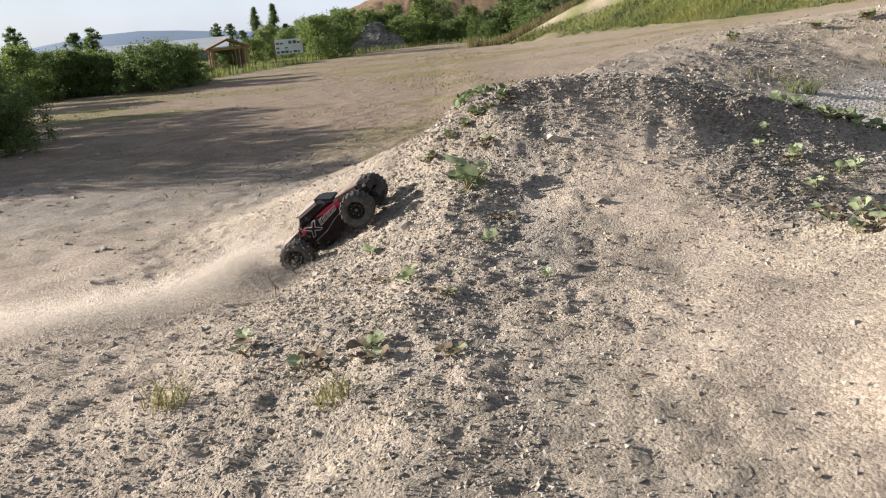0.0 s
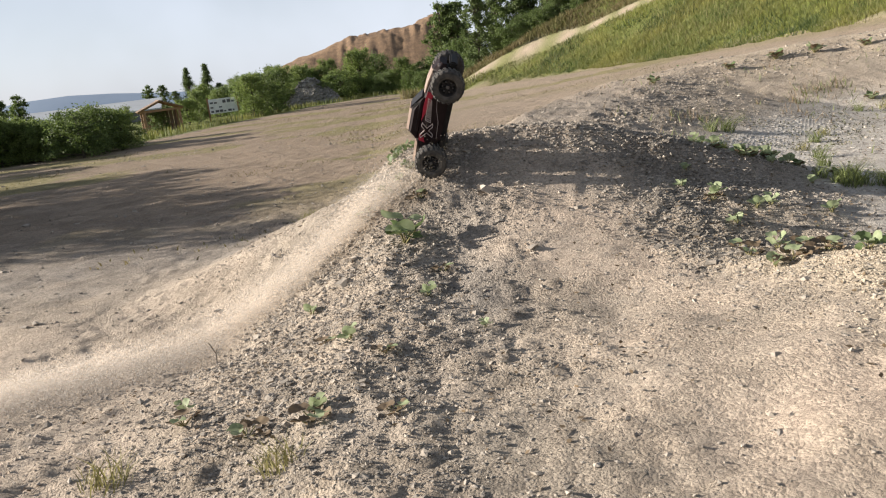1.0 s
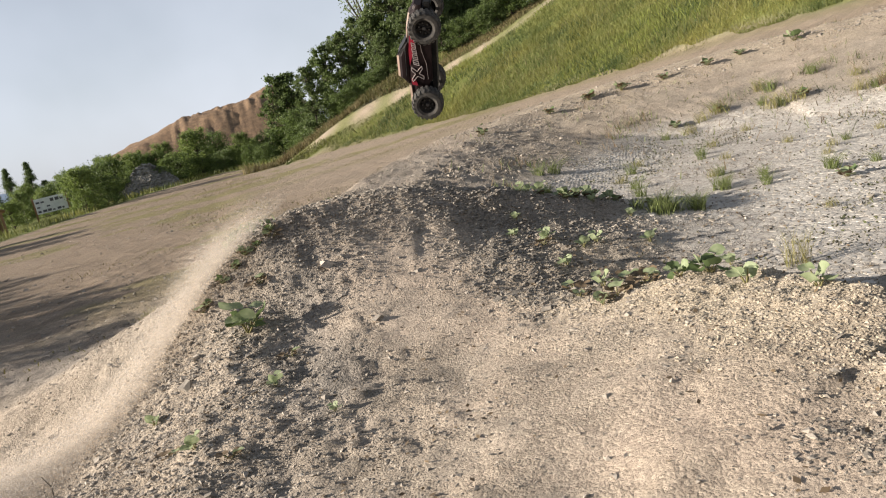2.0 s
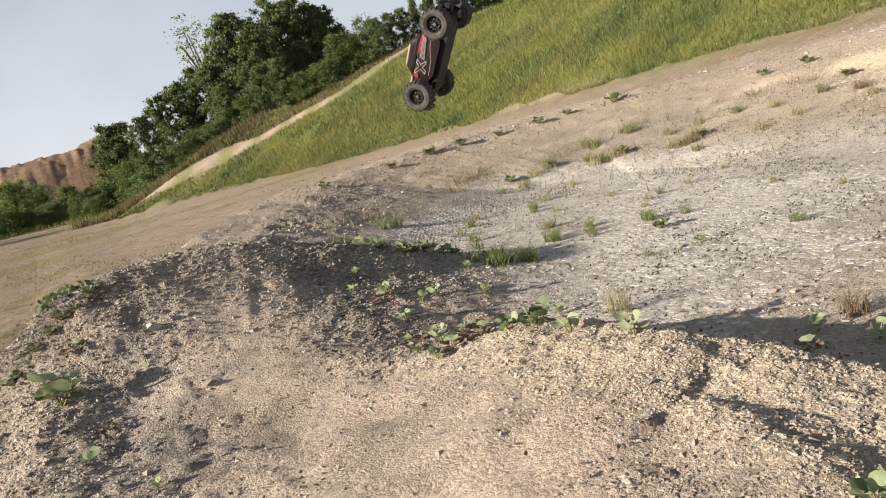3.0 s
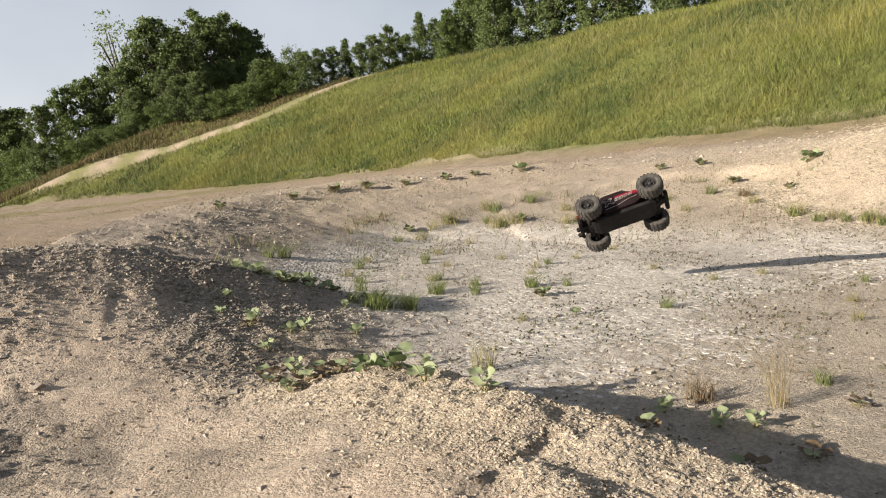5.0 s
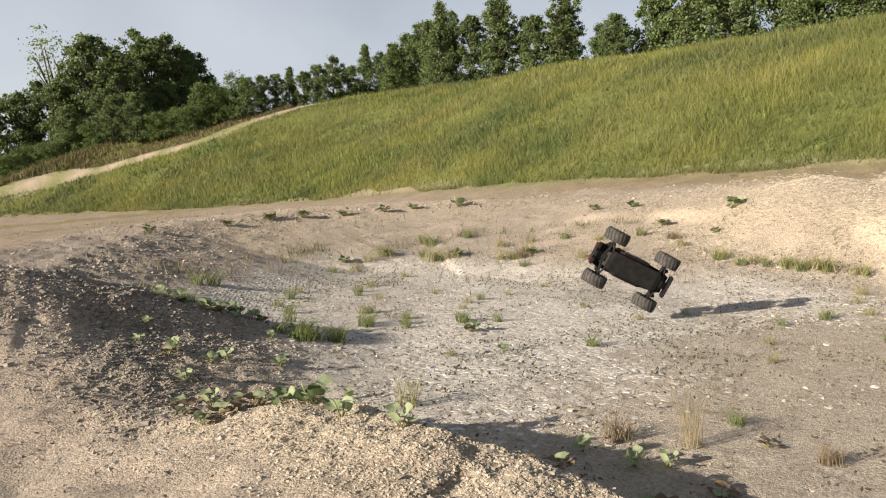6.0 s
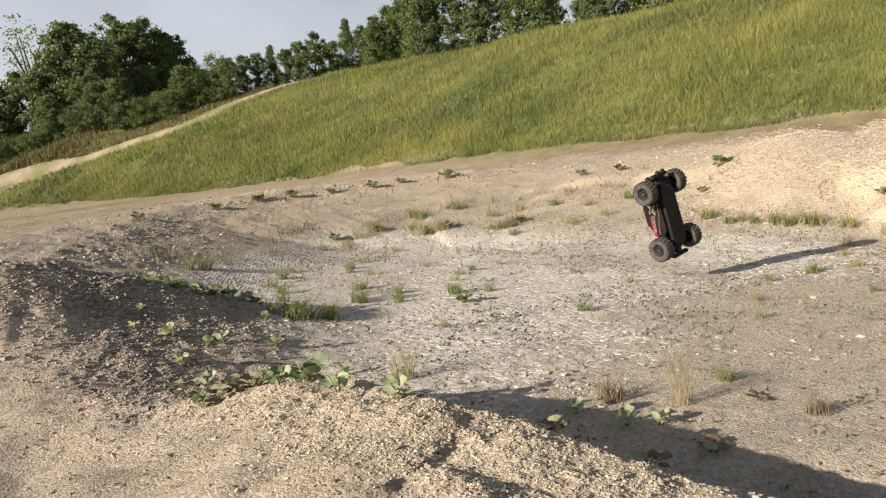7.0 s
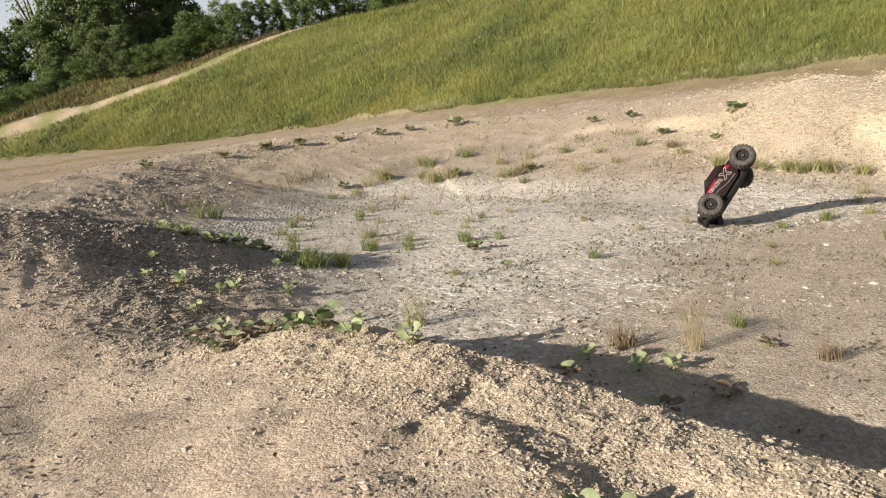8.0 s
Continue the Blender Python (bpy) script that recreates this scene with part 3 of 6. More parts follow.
    # shrubs at the far side of the flat
    for az, d, h, k in ((-31, 27, 2.2, "bush2"), (-29, 29, 2.4, "bush"), (-27, 30, 2.3, "bush2"), (-25.6, 31, 2.2, "bush"), (-24.2, 30, 2.0, "bush"), (-22.9, 31, 2.0, "bush2"), (-21.2, 28, 2.1, "bush2"), (-19.7, 30, 1.9, "bush"), (-18.5, 33, 1.6, "bush"),
                        (-14.0, 50, 2.3, "bush"), (-13.2, 52, 2.2, "bush"), (-9.9, 54, 2.8, "bush2"), (-9.4, 48, 3.2, "bush"), (-8.4, 50, 3.3, "bush2"), (-7.2, 60, 3.4, "bush"), (-5.8, 64, 3.6, "bush"), (-3.0, 66, 3.4, "bush2"), (-1.5, 64, 4.0, "bush"), (-0.2, 66, 3.6, "bush2"), (1.0, 68, 3.0, "bush"), (3.6, 64, 3.4, "bush2"), (-11.8, 56, 2.2, "bush"), (-12.8, 60, 2.0, "bush2"), (-4.6, 60, 2.2, "bush"), (2.2, 60, 2.0, "bush2"),
                        (-34, 26, 2.4, "bush"), (-37, 26, 2.6, "bush2"), (-16, 45, 1.6, "bush2")):
        put(k, *polar(az, d), h, "shrubs at the edge of the flat")
    for i in range(20):
        put("bush", *polar(-31.5 + i * 0.68 + rng.uniform(-0.2, 0.2), 29.5 + rng.uniform(0, 4)), rng.uniform(1.7, 2.3), "shrubs at the edge of the flat")
    for i in range(24):
        put(rng.choice(["bush", "bush", "bush2"]), *polar(-13.6 + i * 0.72 + rng.uniform(-0.2, 0.2), 57 + rng.uniform(0, 8) + 0.25 * i), rng.uniform(1.8, 2.9), "shrubs at the edge of the flat")
    for i in range(18):
        put(rng.choice(["bush", "bush2"]), *polar(-10.5 + i * 0.55 + rng.uniform(-0.2, 0.2), 80 + rng.uniform(0, 9)), rng.uniform(3.0, 4.6), "shrubs at the edge of the flat")
    for az, d, h, k in ((-24.4, 60, 3.2, "round"), (-25.5, 62, 3.0, "dark"), (-29, 60, 3.6, "round"), (-32, 55, 4, "dark"), (-16.3, 95, 3.6, "round"), (-15.4, 98, 3.2, "dark"), (-14.6, 90, 2.6, "dark"), (-12.4, 95, 2.6, "round"), (-11.5, 92, 2.8, "dark"),
                        (-13.6, 90, 4.9, "pine"), (-12.3, 92, 5.1, "pine"), (-21.5, 90, 2.2, "dark")):
        put(k, *polar(az, d), h, "trees behind the flat")
    # dark bushes close by on the low side, whose shade lies across the flat
    for x, y, h, k in ((-6.5, 11.0, 0.9, "bush2"), (-7.3, 10.6, 1.5, "bush2"), (-7.0, 12.2, 1.0, "bush2"), (-8.3, 10.2, 2.1, "bush2"), (-10.0, 13.0, 2.1, "bush2"), (-11.0, 14.8, 2.3, "bush2"), (-9.8, 9.3, 2.6, "bush2"), (-11.5, 16.5, 2.4, "bush2"), (-9.2, 11.6, 2.4, "bush2")):
        put(k, x, y, h, "bushes on the low side")


build_trees()


# ---- far things ----
def build_far():
    # the blue of distant haze is mixed into the hills' own colour
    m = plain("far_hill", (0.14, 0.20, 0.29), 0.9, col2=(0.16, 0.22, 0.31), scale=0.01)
    v, f = [], []
    n = 60
    for i in range(n + 1):
        a = radians(-80 + 160 * i / n)
        hgt = 18 + 14 * math.sin(i * 0.35) + 8 * math.sin(i * 0.9 + 1)
        for r, z in ((1500, -5), (1700, hgt), (2200, hgt * 0.5)):
            v.append((r * math.sin(a), r * math.cos(a), z))
    for i in range(n):
        for k in range(2):
            f.append((i * 3 + k, i * 3 + 3 + k, i * 3 + 4 + k, i * 3 + 1 + k))
    tagged(new("backdrop", mesh_from("backdrop", v, f, m, True)), "wooded hills on the horizon, blue haze in their colour", "hill", kind="structure")


build_far()


# ---- helpers for things ----
def part(name, verts, faces, mat, parent, label="", smooth=False):
    ob = new(name, mesh_from(name, verts, faces, mat, smooth))
    ob.parent = parent
    return tagged(ob, label)


def bpart(name, bm, mat, parent, label="", smooth=False):
    me = bpy.data.meshes.new(name)
    bm.to_mesh(me)
    bm.free()
    me.materials.append(mat)
    if smooth:
        me.polygons.foreach_set("use_smooth", np.ones(len(me.polygons), bool))
    ob = new(name, me)
    ob.parent = parent
    return tagged(ob, label)


def box(bm, x0, x1, y0, y1, z0, z1, bev=0.0, m=None):
    got = bmesh.ops.create_cube(bm, size=1.0)["verts"]
    bmesh.ops.transform(bm, verts=got, matrix=Matrix.LocRotScale(((x0 + x1) / 2, (y0 + y1) / 2, (z0 + z1) / 2), None, (x1 - x0, y1 - y0, z1 - z0)))
    if bev:
        edges = list({e for v in got for e in v.link_edges})
        res = bmesh.ops.bevel(bm, geom=edges, offset=bev, segments=2, affect="EDGES")
        got = list({v for f in res["faces"] for v in f.verts} | {v for v in got if v.is_valid})
    if m is not None:
        bmesh.ops.transform(bm, verts=got, matrix=m)
    return got


def rod(bm, p0, p1, r, n=8, r1=None):
    p0, p1 = Vector(p0), Vector(p1)
    m = Matrix.Translation((p0 + p1) / 2) @ (p1 - p0).to_track_quat("Z", "Y").to_matrix().to_4x4()
    return bmesh.ops.create_cone(bm, cap_ends=True, segments=n, radius1=r, radius2=r if r1 is None else r1, depth=(p1 - p0).length, matrix=m)["verts"]


def lathe(profile, n, axis="Y"):
    """A ring of profile points (radius, along) turned about the y axis."""
    v, f = [], []
    k = len(profile)
    for i in range(n):
        a = 2 * math.pi * i / n
        for r, h in profile:
            v.append((r * math.cos(a), h, r * math.sin(a)))
    for i in range(n):
        for j in range(k - 1):
            a, b = i * k + j, ((i + 1) % n) * k + j
            f.append((a, a + 1, b + 1, b))
    return v, f


def ground_z(x, y):
    return float(land(np.array([x]), np.array([y]))[0])


MAT.update({
    "rubber": plain("rubber", (0.026, 0.025, 0.024), 0.9, col2=(0.085, 0.076, 0.066), scale=30, bumps=0.3),
    "black_plastic": plain("black_plastic", (0.009, 0.009, 0.010), 0.6, col2=(0.024, 0.022, 0.020), scale=18, spec=0.15),
    "rim_black": plain("rim_black", (0.016, 0.016, 0.017), 0.65, col2=(0.035, 0.032, 0.03), scale=25, spec=0.08),
    "steel": plain("steel", (0.13, 0.13, 0.135), 0.55, 0.6, col2=(0.08, 0.075, 0.07), scale=30, spec=0.2),
    "shell_dark": plain("shell_dark", (0.010, 0.006, 0.007), 0.6, col2=(0.022, 0.014, 0.014), scale=9, spec=0.10),
    "shell_red": plain("shell_red", (0.25, 0.008, 0.028), 0.55, col2=(0.13, 0.010, 0.018), scale=10, spec=0.15),
    "shell_white": plain("shell_white", (0.42, 0.37, 0.36), 0.5, col2=(0.24, 0.20, 0.19), scale=14, spec=0.25),
    "shell_cream": plain("shell_cream", (0.30, 0.23, 0.18), 0.5, col2=(0.18, 0.12, 0.095), scale=14, spec=0.25),
    "tinted": plain("tinted", (0.012, 0.012, 0.014), 0.5, col2=(0.03, 0.027, 0.025), scale=8, spec=0.15),
    "lamp_red": plain("lamp_red", (0.16, 0.015, 0.012), 0.35),
    "timber": plain("timber", (0.32, 0.19, 0.10), 0.8, col2=(0.22, 0.13, 0.07), scale=6, bumps=0.3),
    "roof_wood": plain("roof_wood", (0.24, 0.16, 0.10), 0.85, col2=(0.16, 0.11, 0.075), scale=4, bumps=0.3),
    "board_white": plain("board_white", (0.82, 0.83, 0.84), 0.5, col2=(0.62, 0.64, 0.66), scale=3),
    "board_dark": plain("board_dark", (0.06, 0.07, 0.12), 0.6, col2=(0.12, 0.11, 0.10), scale=3),
    "barn_roof": plain("barn_roof", (0.50, 0.52, 0.53), 0.6, col2=(0.40, 0.41, 0.42), scale=0.8),
    "barn_wall": plain("barn_wall", (0.22, 0.22, 0.22), 0.8, col2=(0.15, 0.15, 0.155), scale=0.8),
    "stone": plain("stone", (0.35, 0.305, 0.25), 0.95, col2=(0.24, 0.21, 0.175), scale=25, vary=0.35, bumps=0.3),
    "clay_clod": plain("clay_clod", (0.42, 0.355, 0.27), 0.95, col2=(0.33, 0.28, 0.21), scale=25, vary=0.25, bumps=0.3),
    "mud_crumb": plain("mud_crumb", (0.42, 0.37, 0.30), 0.95, col2=(0.22, 0.19, 0.15), scale=6, vary=0.4, bumps=0.3),
    "mud_plate": plain("mud_plate", (0.50, 0.465, 0.415), 0.95, col2=(0.39, 0.355, 0.31), scale=3.5, vary=0.10, bumps=0.35),
    "dark_stone": plain("dark_stone", (0.23, 0.20, 0.165), 0.95, col2=(0.13, 0.115, 0.095), scale=25, vary=0.35, bumps=0.3),
    "grey_stone": plain("grey_stone", (0.30, 0.28, 0.25), 0.9, col2=(0.20, 0.19, 0.17), scale=3, vary=0.35, bumps=0.3),
    "pale_stone": plain("pale_stone", (0.46, 0.42, 0.36), 0.85, col2=(0.36, 0.33, 0.28), scale=15, bumps=0.3),
    "big_leaf": plain("big_leaf", (0.14, 0.185, 0.07), 0.6, col2=(0.085, 0.125, 0.045), scale=25, vary=0.2, trans=0.35),
    "pale_leaf": plain("pale_leaf", (0.36, 0.40, 0.24), 0.65, col2=(0.22, 0.27, 0.13), scale=25, vary=0.2, trans=0.35),
    "dead_leaf": plain("dead_leaf", (0.19, 0.135, 0.075), 0.8, col2=(0.10, 0.07, 0.042), scale=25, vary=0.3, trans=0.15),
    "dark_scrap": plain("dark_scrap", (0.10, 0.085, 0.05), 0.85, col2=(0.075, 0.085, 0.035), scale=6, vary=0.35, trans=0.15),
    "stalk": plain("stalk", (0.20, 0.17, 0.07), 0.7, col2=(0.15, 0.15, 0.05), scale=25),
    "blade_green": plain("blade_green", (0.17, 0.20, 0.06), 0.7, col2=(0.12, 0.15, 0.045), scale=15, vary=0.3, trans=0.3),
    "blade_dry": plain("blade_dry", (0.29, 0.235, 0.115), 0.8, col2=(0.20, 0.155, 0.075), scale=15, vary=0.3, trans=0.25),
    "blade_straw": plain("blade_straw", (0.30, 0.27, 0.11), 0.8, col2=(0.19, 0.18, 0.065), scale=12, vary=0.35, trans=0.3),
    "blade_brown": plain("blade_brown", (0.19, 0.135, 0.075), 0.8, col2=(0.13, 0.095, 0.052), scale=15, vary=0.3, trans=0.2),
    "dust": plain("dust", (0.88, 0.80, 0.70), 1.0, col2=(0.82, 0.74, 0.64), scale=5, trans=0.5),
})


def thin_out(m, clear):
    """Let light through a powdery thing."""
    nt = m.node_tree
    out = nt.nodes["Material Output"]
    mx = nt.nodes.new("ShaderNodeMixShader")
    mx.inputs[0].default_value = clear
    nt.links.new(out.inputs[0].links[0].from_socket, mx.inputs[1])
    nt.links.new(nt.nodes.new("ShaderNodeBsdfTransparent").outputs[0], mx.inputs[2])
    nt.links.new(mx.outputs[0], out.inputs[0])


thin_out(MAT["dust"], 0.80)


# ---- stones and clods ----
ICO_V = np.array([(x, y, z) for x in (-0.7, 0.7) for y in (-0.7, 0.7) for z in (-0.7, 0.7)])
ICO_F = np.array([(0, 1, 3, 2), (4, 6, 7, 5), (0, 4, 5, 1), (2, 3, 7, 6), (0, 2, 6, 4), (1, 5, 7, 3)])


def big_mesh(name, V, F, mat):
    """A mesh from arrays of corners and of triangles or quads."""
    me = bpy.data.meshes.new(name)
    me.vertices.add(len(V))
    me.vertices.foreach_set("co", np.ascontiguousarray(V, np.float32).ravel())
    k = F.shape[1]
    me.loops.add(F.size)
    me.loops.foreach_set("vertex_index", np.ascontiguousarray(F, np.int32).ravel())
    me.polygons.add(len(F))
    me.polygons.foreach_set("loop_start", np.arange(0, F.size, k, dtype=np.int32))
    me.polygons.foreach_set("use_smooth", np.zeros(len(F), bool))
    me.update(calc_edges=True)
    me.materials.append(mat)
    return me


OCT_V = np.array([(1, 0, 0), (-1, 0, 0), (0, 1, 0), (0, -1, 0), (0, 0, 1), (0, 0, -1)], float)
OCT_F = np.array([(a, b, c) if (a + b // 2 + c) % 2 == 0 else (b, a, c) for a in (0, 1) for b in (2, 3) for c in (4, 5)])


def lumps(rng, x, y, size, sink=0.30, shape=None):
    """Angular lumps lying on the land."""
    n = len(x)
    z = height(x, y)
    form, sides = shape or (ICO_V, ICO_F)
    nv = len(form)
    jit = form[None] * rng.uniform(0.45, 1.4, (n, nv, 1))
    jit = jit * rng.uniform(0.55, 1.3, (n, 1, 3)) 
    p = [jit[..., 0], jit[..., 1], jit[..., 2]]
    for i, j in ((0, 2), (1, 2), (0, 1)):          # turned about all three axes
        a = rng.uniform(0, 6.28, n)
        c, s = np.cos(a)[:, None], np.sin(a)[:, None]
        p[i], p[j] = p[i] * c - p[j] * s, p[i] * s + p[j] * c
    V = np.stack([p[0], p[1], p[2] * 0.55], -1) * size[:, None, None]
    V = V + np.stack([x, y, z + size * (0.72 - 2 * sink) * 0.6], -1)[:, None, :]
    F = (sides[None] + (np.arange(n) * nv)[:, None, None]).reshape(-1, sides.shape[1])
    return V.reshape(-1, 3), F


def sprinkle(rng, n, x0, x1, y0, y1, weight):
    x, y = rng.uniform(x0, x1, n), rng.uniform(y0, y1, n)
    keep = rng.uniform(0, 1, n) < weight(x, y)
    return x[keep], y[keep]


def on_berm(x, y):
    """One on the rough berm and this side of it, near nothing on the dusty flat beyond its foot."""
    foot = np.interp(y, [3.3, 3.6, 3.8, 4.0, 4.4, 4.8, 5.3], [-2.6, -1.8, -1.25, -1.0, -0.80, -0.62, -0.2])
    return 0.08 + 0.92 * sstep(-0.10, 0.08, x - foot)


def build_stones():
    rng = np.random.default_rng(11)

    def w_near(x, y):
        ds, _, side = along(x, y, SPUR)
        heap = (1 - sstep(0.3, 1.2, ds)) * (side > -0.25)
        way, _, _ = along(x, y, [(0.95, 4.3, 0), (0.96, 3.4, 0), (0.97, 2.0, 0), (1.0, 0.3, 0)])
        worn = np.exp(-(way / 0.32) ** 2)
        patch = sstep(-0.3, 0.4, vnoise(x, y, 1.7, 21))
        dc, _, _ = along(x, y, CREST)
        heap = np.maximum(heap, 0.85 * (1 - sstep(0.4, 0.95, dc)))
        return on_berm(x, y) * np.clip(0.14 + 0.86 * heap + 0.40 * patch, 0, 1) * (1 - 0.8 * worn) * (1 - 0.85 * pan_mask(x, y))

    x, y = sprinkle(rng, 230000, -2.4, 2.6, 0.7, 5.4, w_near)
    size = np.clip(rng.lognormal(math.log(0.0042), 0.55, len(x)), 0.0020, 0.014) * (0.62 + 0.13 * np.hypot(x, y))
    V, F = lumps(rng, x, y, size, 0.24, (OCT_V, OCT_F))
    tagged(new("gravel", big_mesh("gravel", V, F, MAT["stone"])), "loose grey-brown gravel strewn over the mound", "gravel", kind="stuff")

    def w_rim(x, y):
        d, _, side = along(x, y, RIM)
        dc, _, sc = along(x, y, CREST)
        sp, _, ss = along(x, y, SPUR)
        edge = np.exp(-((d - 0.75) / 0.16) ** 2) * np.where(side < 0, 1.0, 0.35)
        crest = 0.5 * np.exp(-((dc - 0.15) / 0.16) ** 2)
        face = (1 - sstep(0.2, 0.8, sp)) * (ss > 0) * 0.7 * sstep(1.6, 2.8, y)
        return on_berm(x, y) * np.clip(0.9 * edge + 0.8 * crest + face, 0, 1) * sstep(-0.5, 0.2, vnoise(x, y, 2.0, 22)) + 0.006 * (1 - pan_mask(x, y))

    x, y = sprinkle(rng, 150000, -1.5, 11.5, 1.5, 12.5, w_rim)
    size = np.clip(rng.lognormal(math.log(0.011), 0.45, len(x)), 0.005, 0.03) * (0.6 + 0.05 * np.hypot(x, y))
    V, F = lumps(rng, x, y, size)
    tagged(new("clods", big_mesh("clods", V, F, MAT["stone"])), "dry earth clods heaped along the track's edges", "clods", kind="stuff")

    def w_clay(x, y):
        d, _, side = along(x, y, LIP)
        m = np.exp(-(((x - 10.4) / 1.9) ** 2 + ((y - 4.7) / 1.9) ** 2))
        return np.clip(np.exp(-((d - 0.05) / 0.30) ** 2) * (x > 1.35) + 0.8 * m * (x < 11), 0, 1) + 0.05 * (1 - 0.85 * pan_mask(x, y)) * (x > 1.4)

    x, y = sprinkle(rng, 110000, 1.3, 11.5, 0.3, 8.0, w_clay)
    size = np.clip(rng.lognormal(math.log(0.0042), 0.5, len(x)), 0.0020, 0.012) * (0.45 + 0.085 * np.hypot(x, y))
    V, F = lumps(rng, x, y, size)
    tagged(new("clay_clods", big_mesh("clay_clods", V, F, MAT["clay_clod"])), "crumbly pale clay clods on the bank", "clods", kind="stuff")

    def w_slope(x, y):
        d, _, side = along(x, y, RIM)
        return np.exp(-((d - 0.8) / 0.8) ** 2) * (side > -0.3) * (0.25 + 0.75 * sstep(-0.2, 0.4, vnoise(x, y, 1.2, 24)))

    x, y = sprinkle(rng, 60000, 0.8, 11.5, 5.4, 12.2, w_slope)
    V, F = lumps(rng, x, y, np.clip(rng.lognormal(math.log(0.0085), 0.5, len(x)), 0.004, 0.03), 0.2, (OCT_V, OCT_F))
    tagged(new("clods", big_mesh("clods", V, F, MAT["stone"])), "loose stones on the slope below the track", "clods", kind="stuff")

    x, y = sprinkle(rng, 22000, 1.9, 9.5, 0.9, 9.5, lambda x, y: pan_mask(x, y) * (0.05 + 0.6 * sstep(0.0, 0.5, vnoise(x, y, 1.4, 28) + 0.3 * vnoise(x, y, 4, 29))))
    V, F = lumps(rng, x, y, np.clip(rng.lognormal(math.log(0.0068), 0.5, len(x)), 0.003, 0.022))
    tagged(new("mud_crumbs", big_mesh("mud_crumbs", V, F, MAT["mud_crumb"])), "dry mud crumbs scattered over the cracked pool floor", "crumbs", kind="stuff")

    x, y = sprinkle(rng, 26000, 1.15, 2.6, 2.9, 5.6, lambda x, y: np.exp(-((x - 1.55 - 0.12 * (y - 4)) / 0.32) ** 2) * sstep(-0.5, 0.2, vnoise(x, y, 3.2, 31)) + 0.04)
    V, F = lumps(rng, x, y, np.clip(rng.lognormal(math.log(0.0062), 0.5, len(x)), 0.003, 0.022))
    tagged(new("clods", big_mesh("clods", V, F, MAT["dark_stone"])), "dark crumbly clods along the hollow's edge", "clods", kind="stuff")

    def w_bank(x, y):
        d, _, side = along(x, y, LIP)
        d2, _, _ = along(x, y, LIP2)
        return np.clip(np.exp(-(d / 0.22) ** 2) + 0.8 * np.exp(-(d2 / 0.16) ** 2), 0, 1) * sstep(-0.7, 0.0, vnoise(x, y, 4.5, 23)) + 0.05

    x, y = sprinkle(rng, 85000, 1.2, 3.0, 0.3, 3.4, w_bank)
    size = np.clip(rng.lognormal(math.log(0.0028), 0.5, len(x)), 0.0015, 0.009)
    V, F = lumps(rng, x, y, size, 0.3)
    tagged(new("clay_clods", big_mesh("clay_clods", V, F, MAT["clay_clod"])), "crumbly pale clay lumps heaped on the bank", "clods", kind="stuff")

    x, y = sprinkle(rng, 7000, 0.9, 1.6, 0.7, 1.8, lambda x, y: np.exp(-(((x - 1.25) / 0.10) ** 2 + ((y - 1.2) / 0.17) ** 2)))
    V, F = lumps(rng, x, y, np.clip(rng.lognormal(math.log(0.0042), 0.4, len(x)), 0.002, 0.010))
    tagged(new("gravel", big_mesh("gravel", V, F, MAT["dark_stone"])), "patch of dark grey crushed gravel", "gravel", kind="stuff")

    x, y = sprinkle(rng, 22000, -9, 1, 3, 24, lambda x, y: 0.30 * sstep(-0.1, 0.6, vnoise(x * 0.5, y, 0.9, 27)) + 0.03)
    size = np.clip(rng.lognormal(math.log(0.012), 0.5, len(x)), 0.005, 0.05)
    V, F = lumps(rng, x, y, size)
    tagged(new("gravel", big_mesh("gravel", V, F, MAT["stone"])), "scattered small stones on the open flat", "gravel", kind="stuff")

    # single rocks that catch the eye
    for (x, y), s, mat, label in (((6.99, 3.52), 0.075, "pale_stone", "flat pale stone lying on the cracked mud"), ((7.25, 4.07), 0.05, "pale_stone", "flat pale stone lying on the cracked mud"),
                                  ((-0.16, 1.72), 0.017, "stone", "brown angular rock on the mound"), ((0.26, 1.62), 0.016, "stone", "brown angular rock on the mound"),
                                  ((0.12, 3.18), 0.017, "stone", "brown angular rock on the mound"), ((0.27, 2.95), 0.016, "stone", "brown angular rock on the mound"),
                                  ((2.35, 5.3), 0.10, "pale_stone", "flat pale stone lying in the hollow"), ((1.0, 1.9), 0.016, "stone", "brown angular rock on the mound"), ((-0.55, 1.7), 0.017, "stone", "brown angular rock on the mound")):
        V, F = lumps(rng, np.array([x]), np.array([y]), np.array([s]))
        V[:, 2] = (V[:, 2] - V[:, 2].mean()) * (0.6 if mat == "pale_stone" else 1) + V[:, 2].mean()
        c = Vector((x, y, hz(x, y)))
        ob = new("rock", big_mesh("rock", V - np.array(c), F, MAT[mat]))
        ob.location = c
        tagged(ob, label, "rock", "loose rocks")


build_stones()


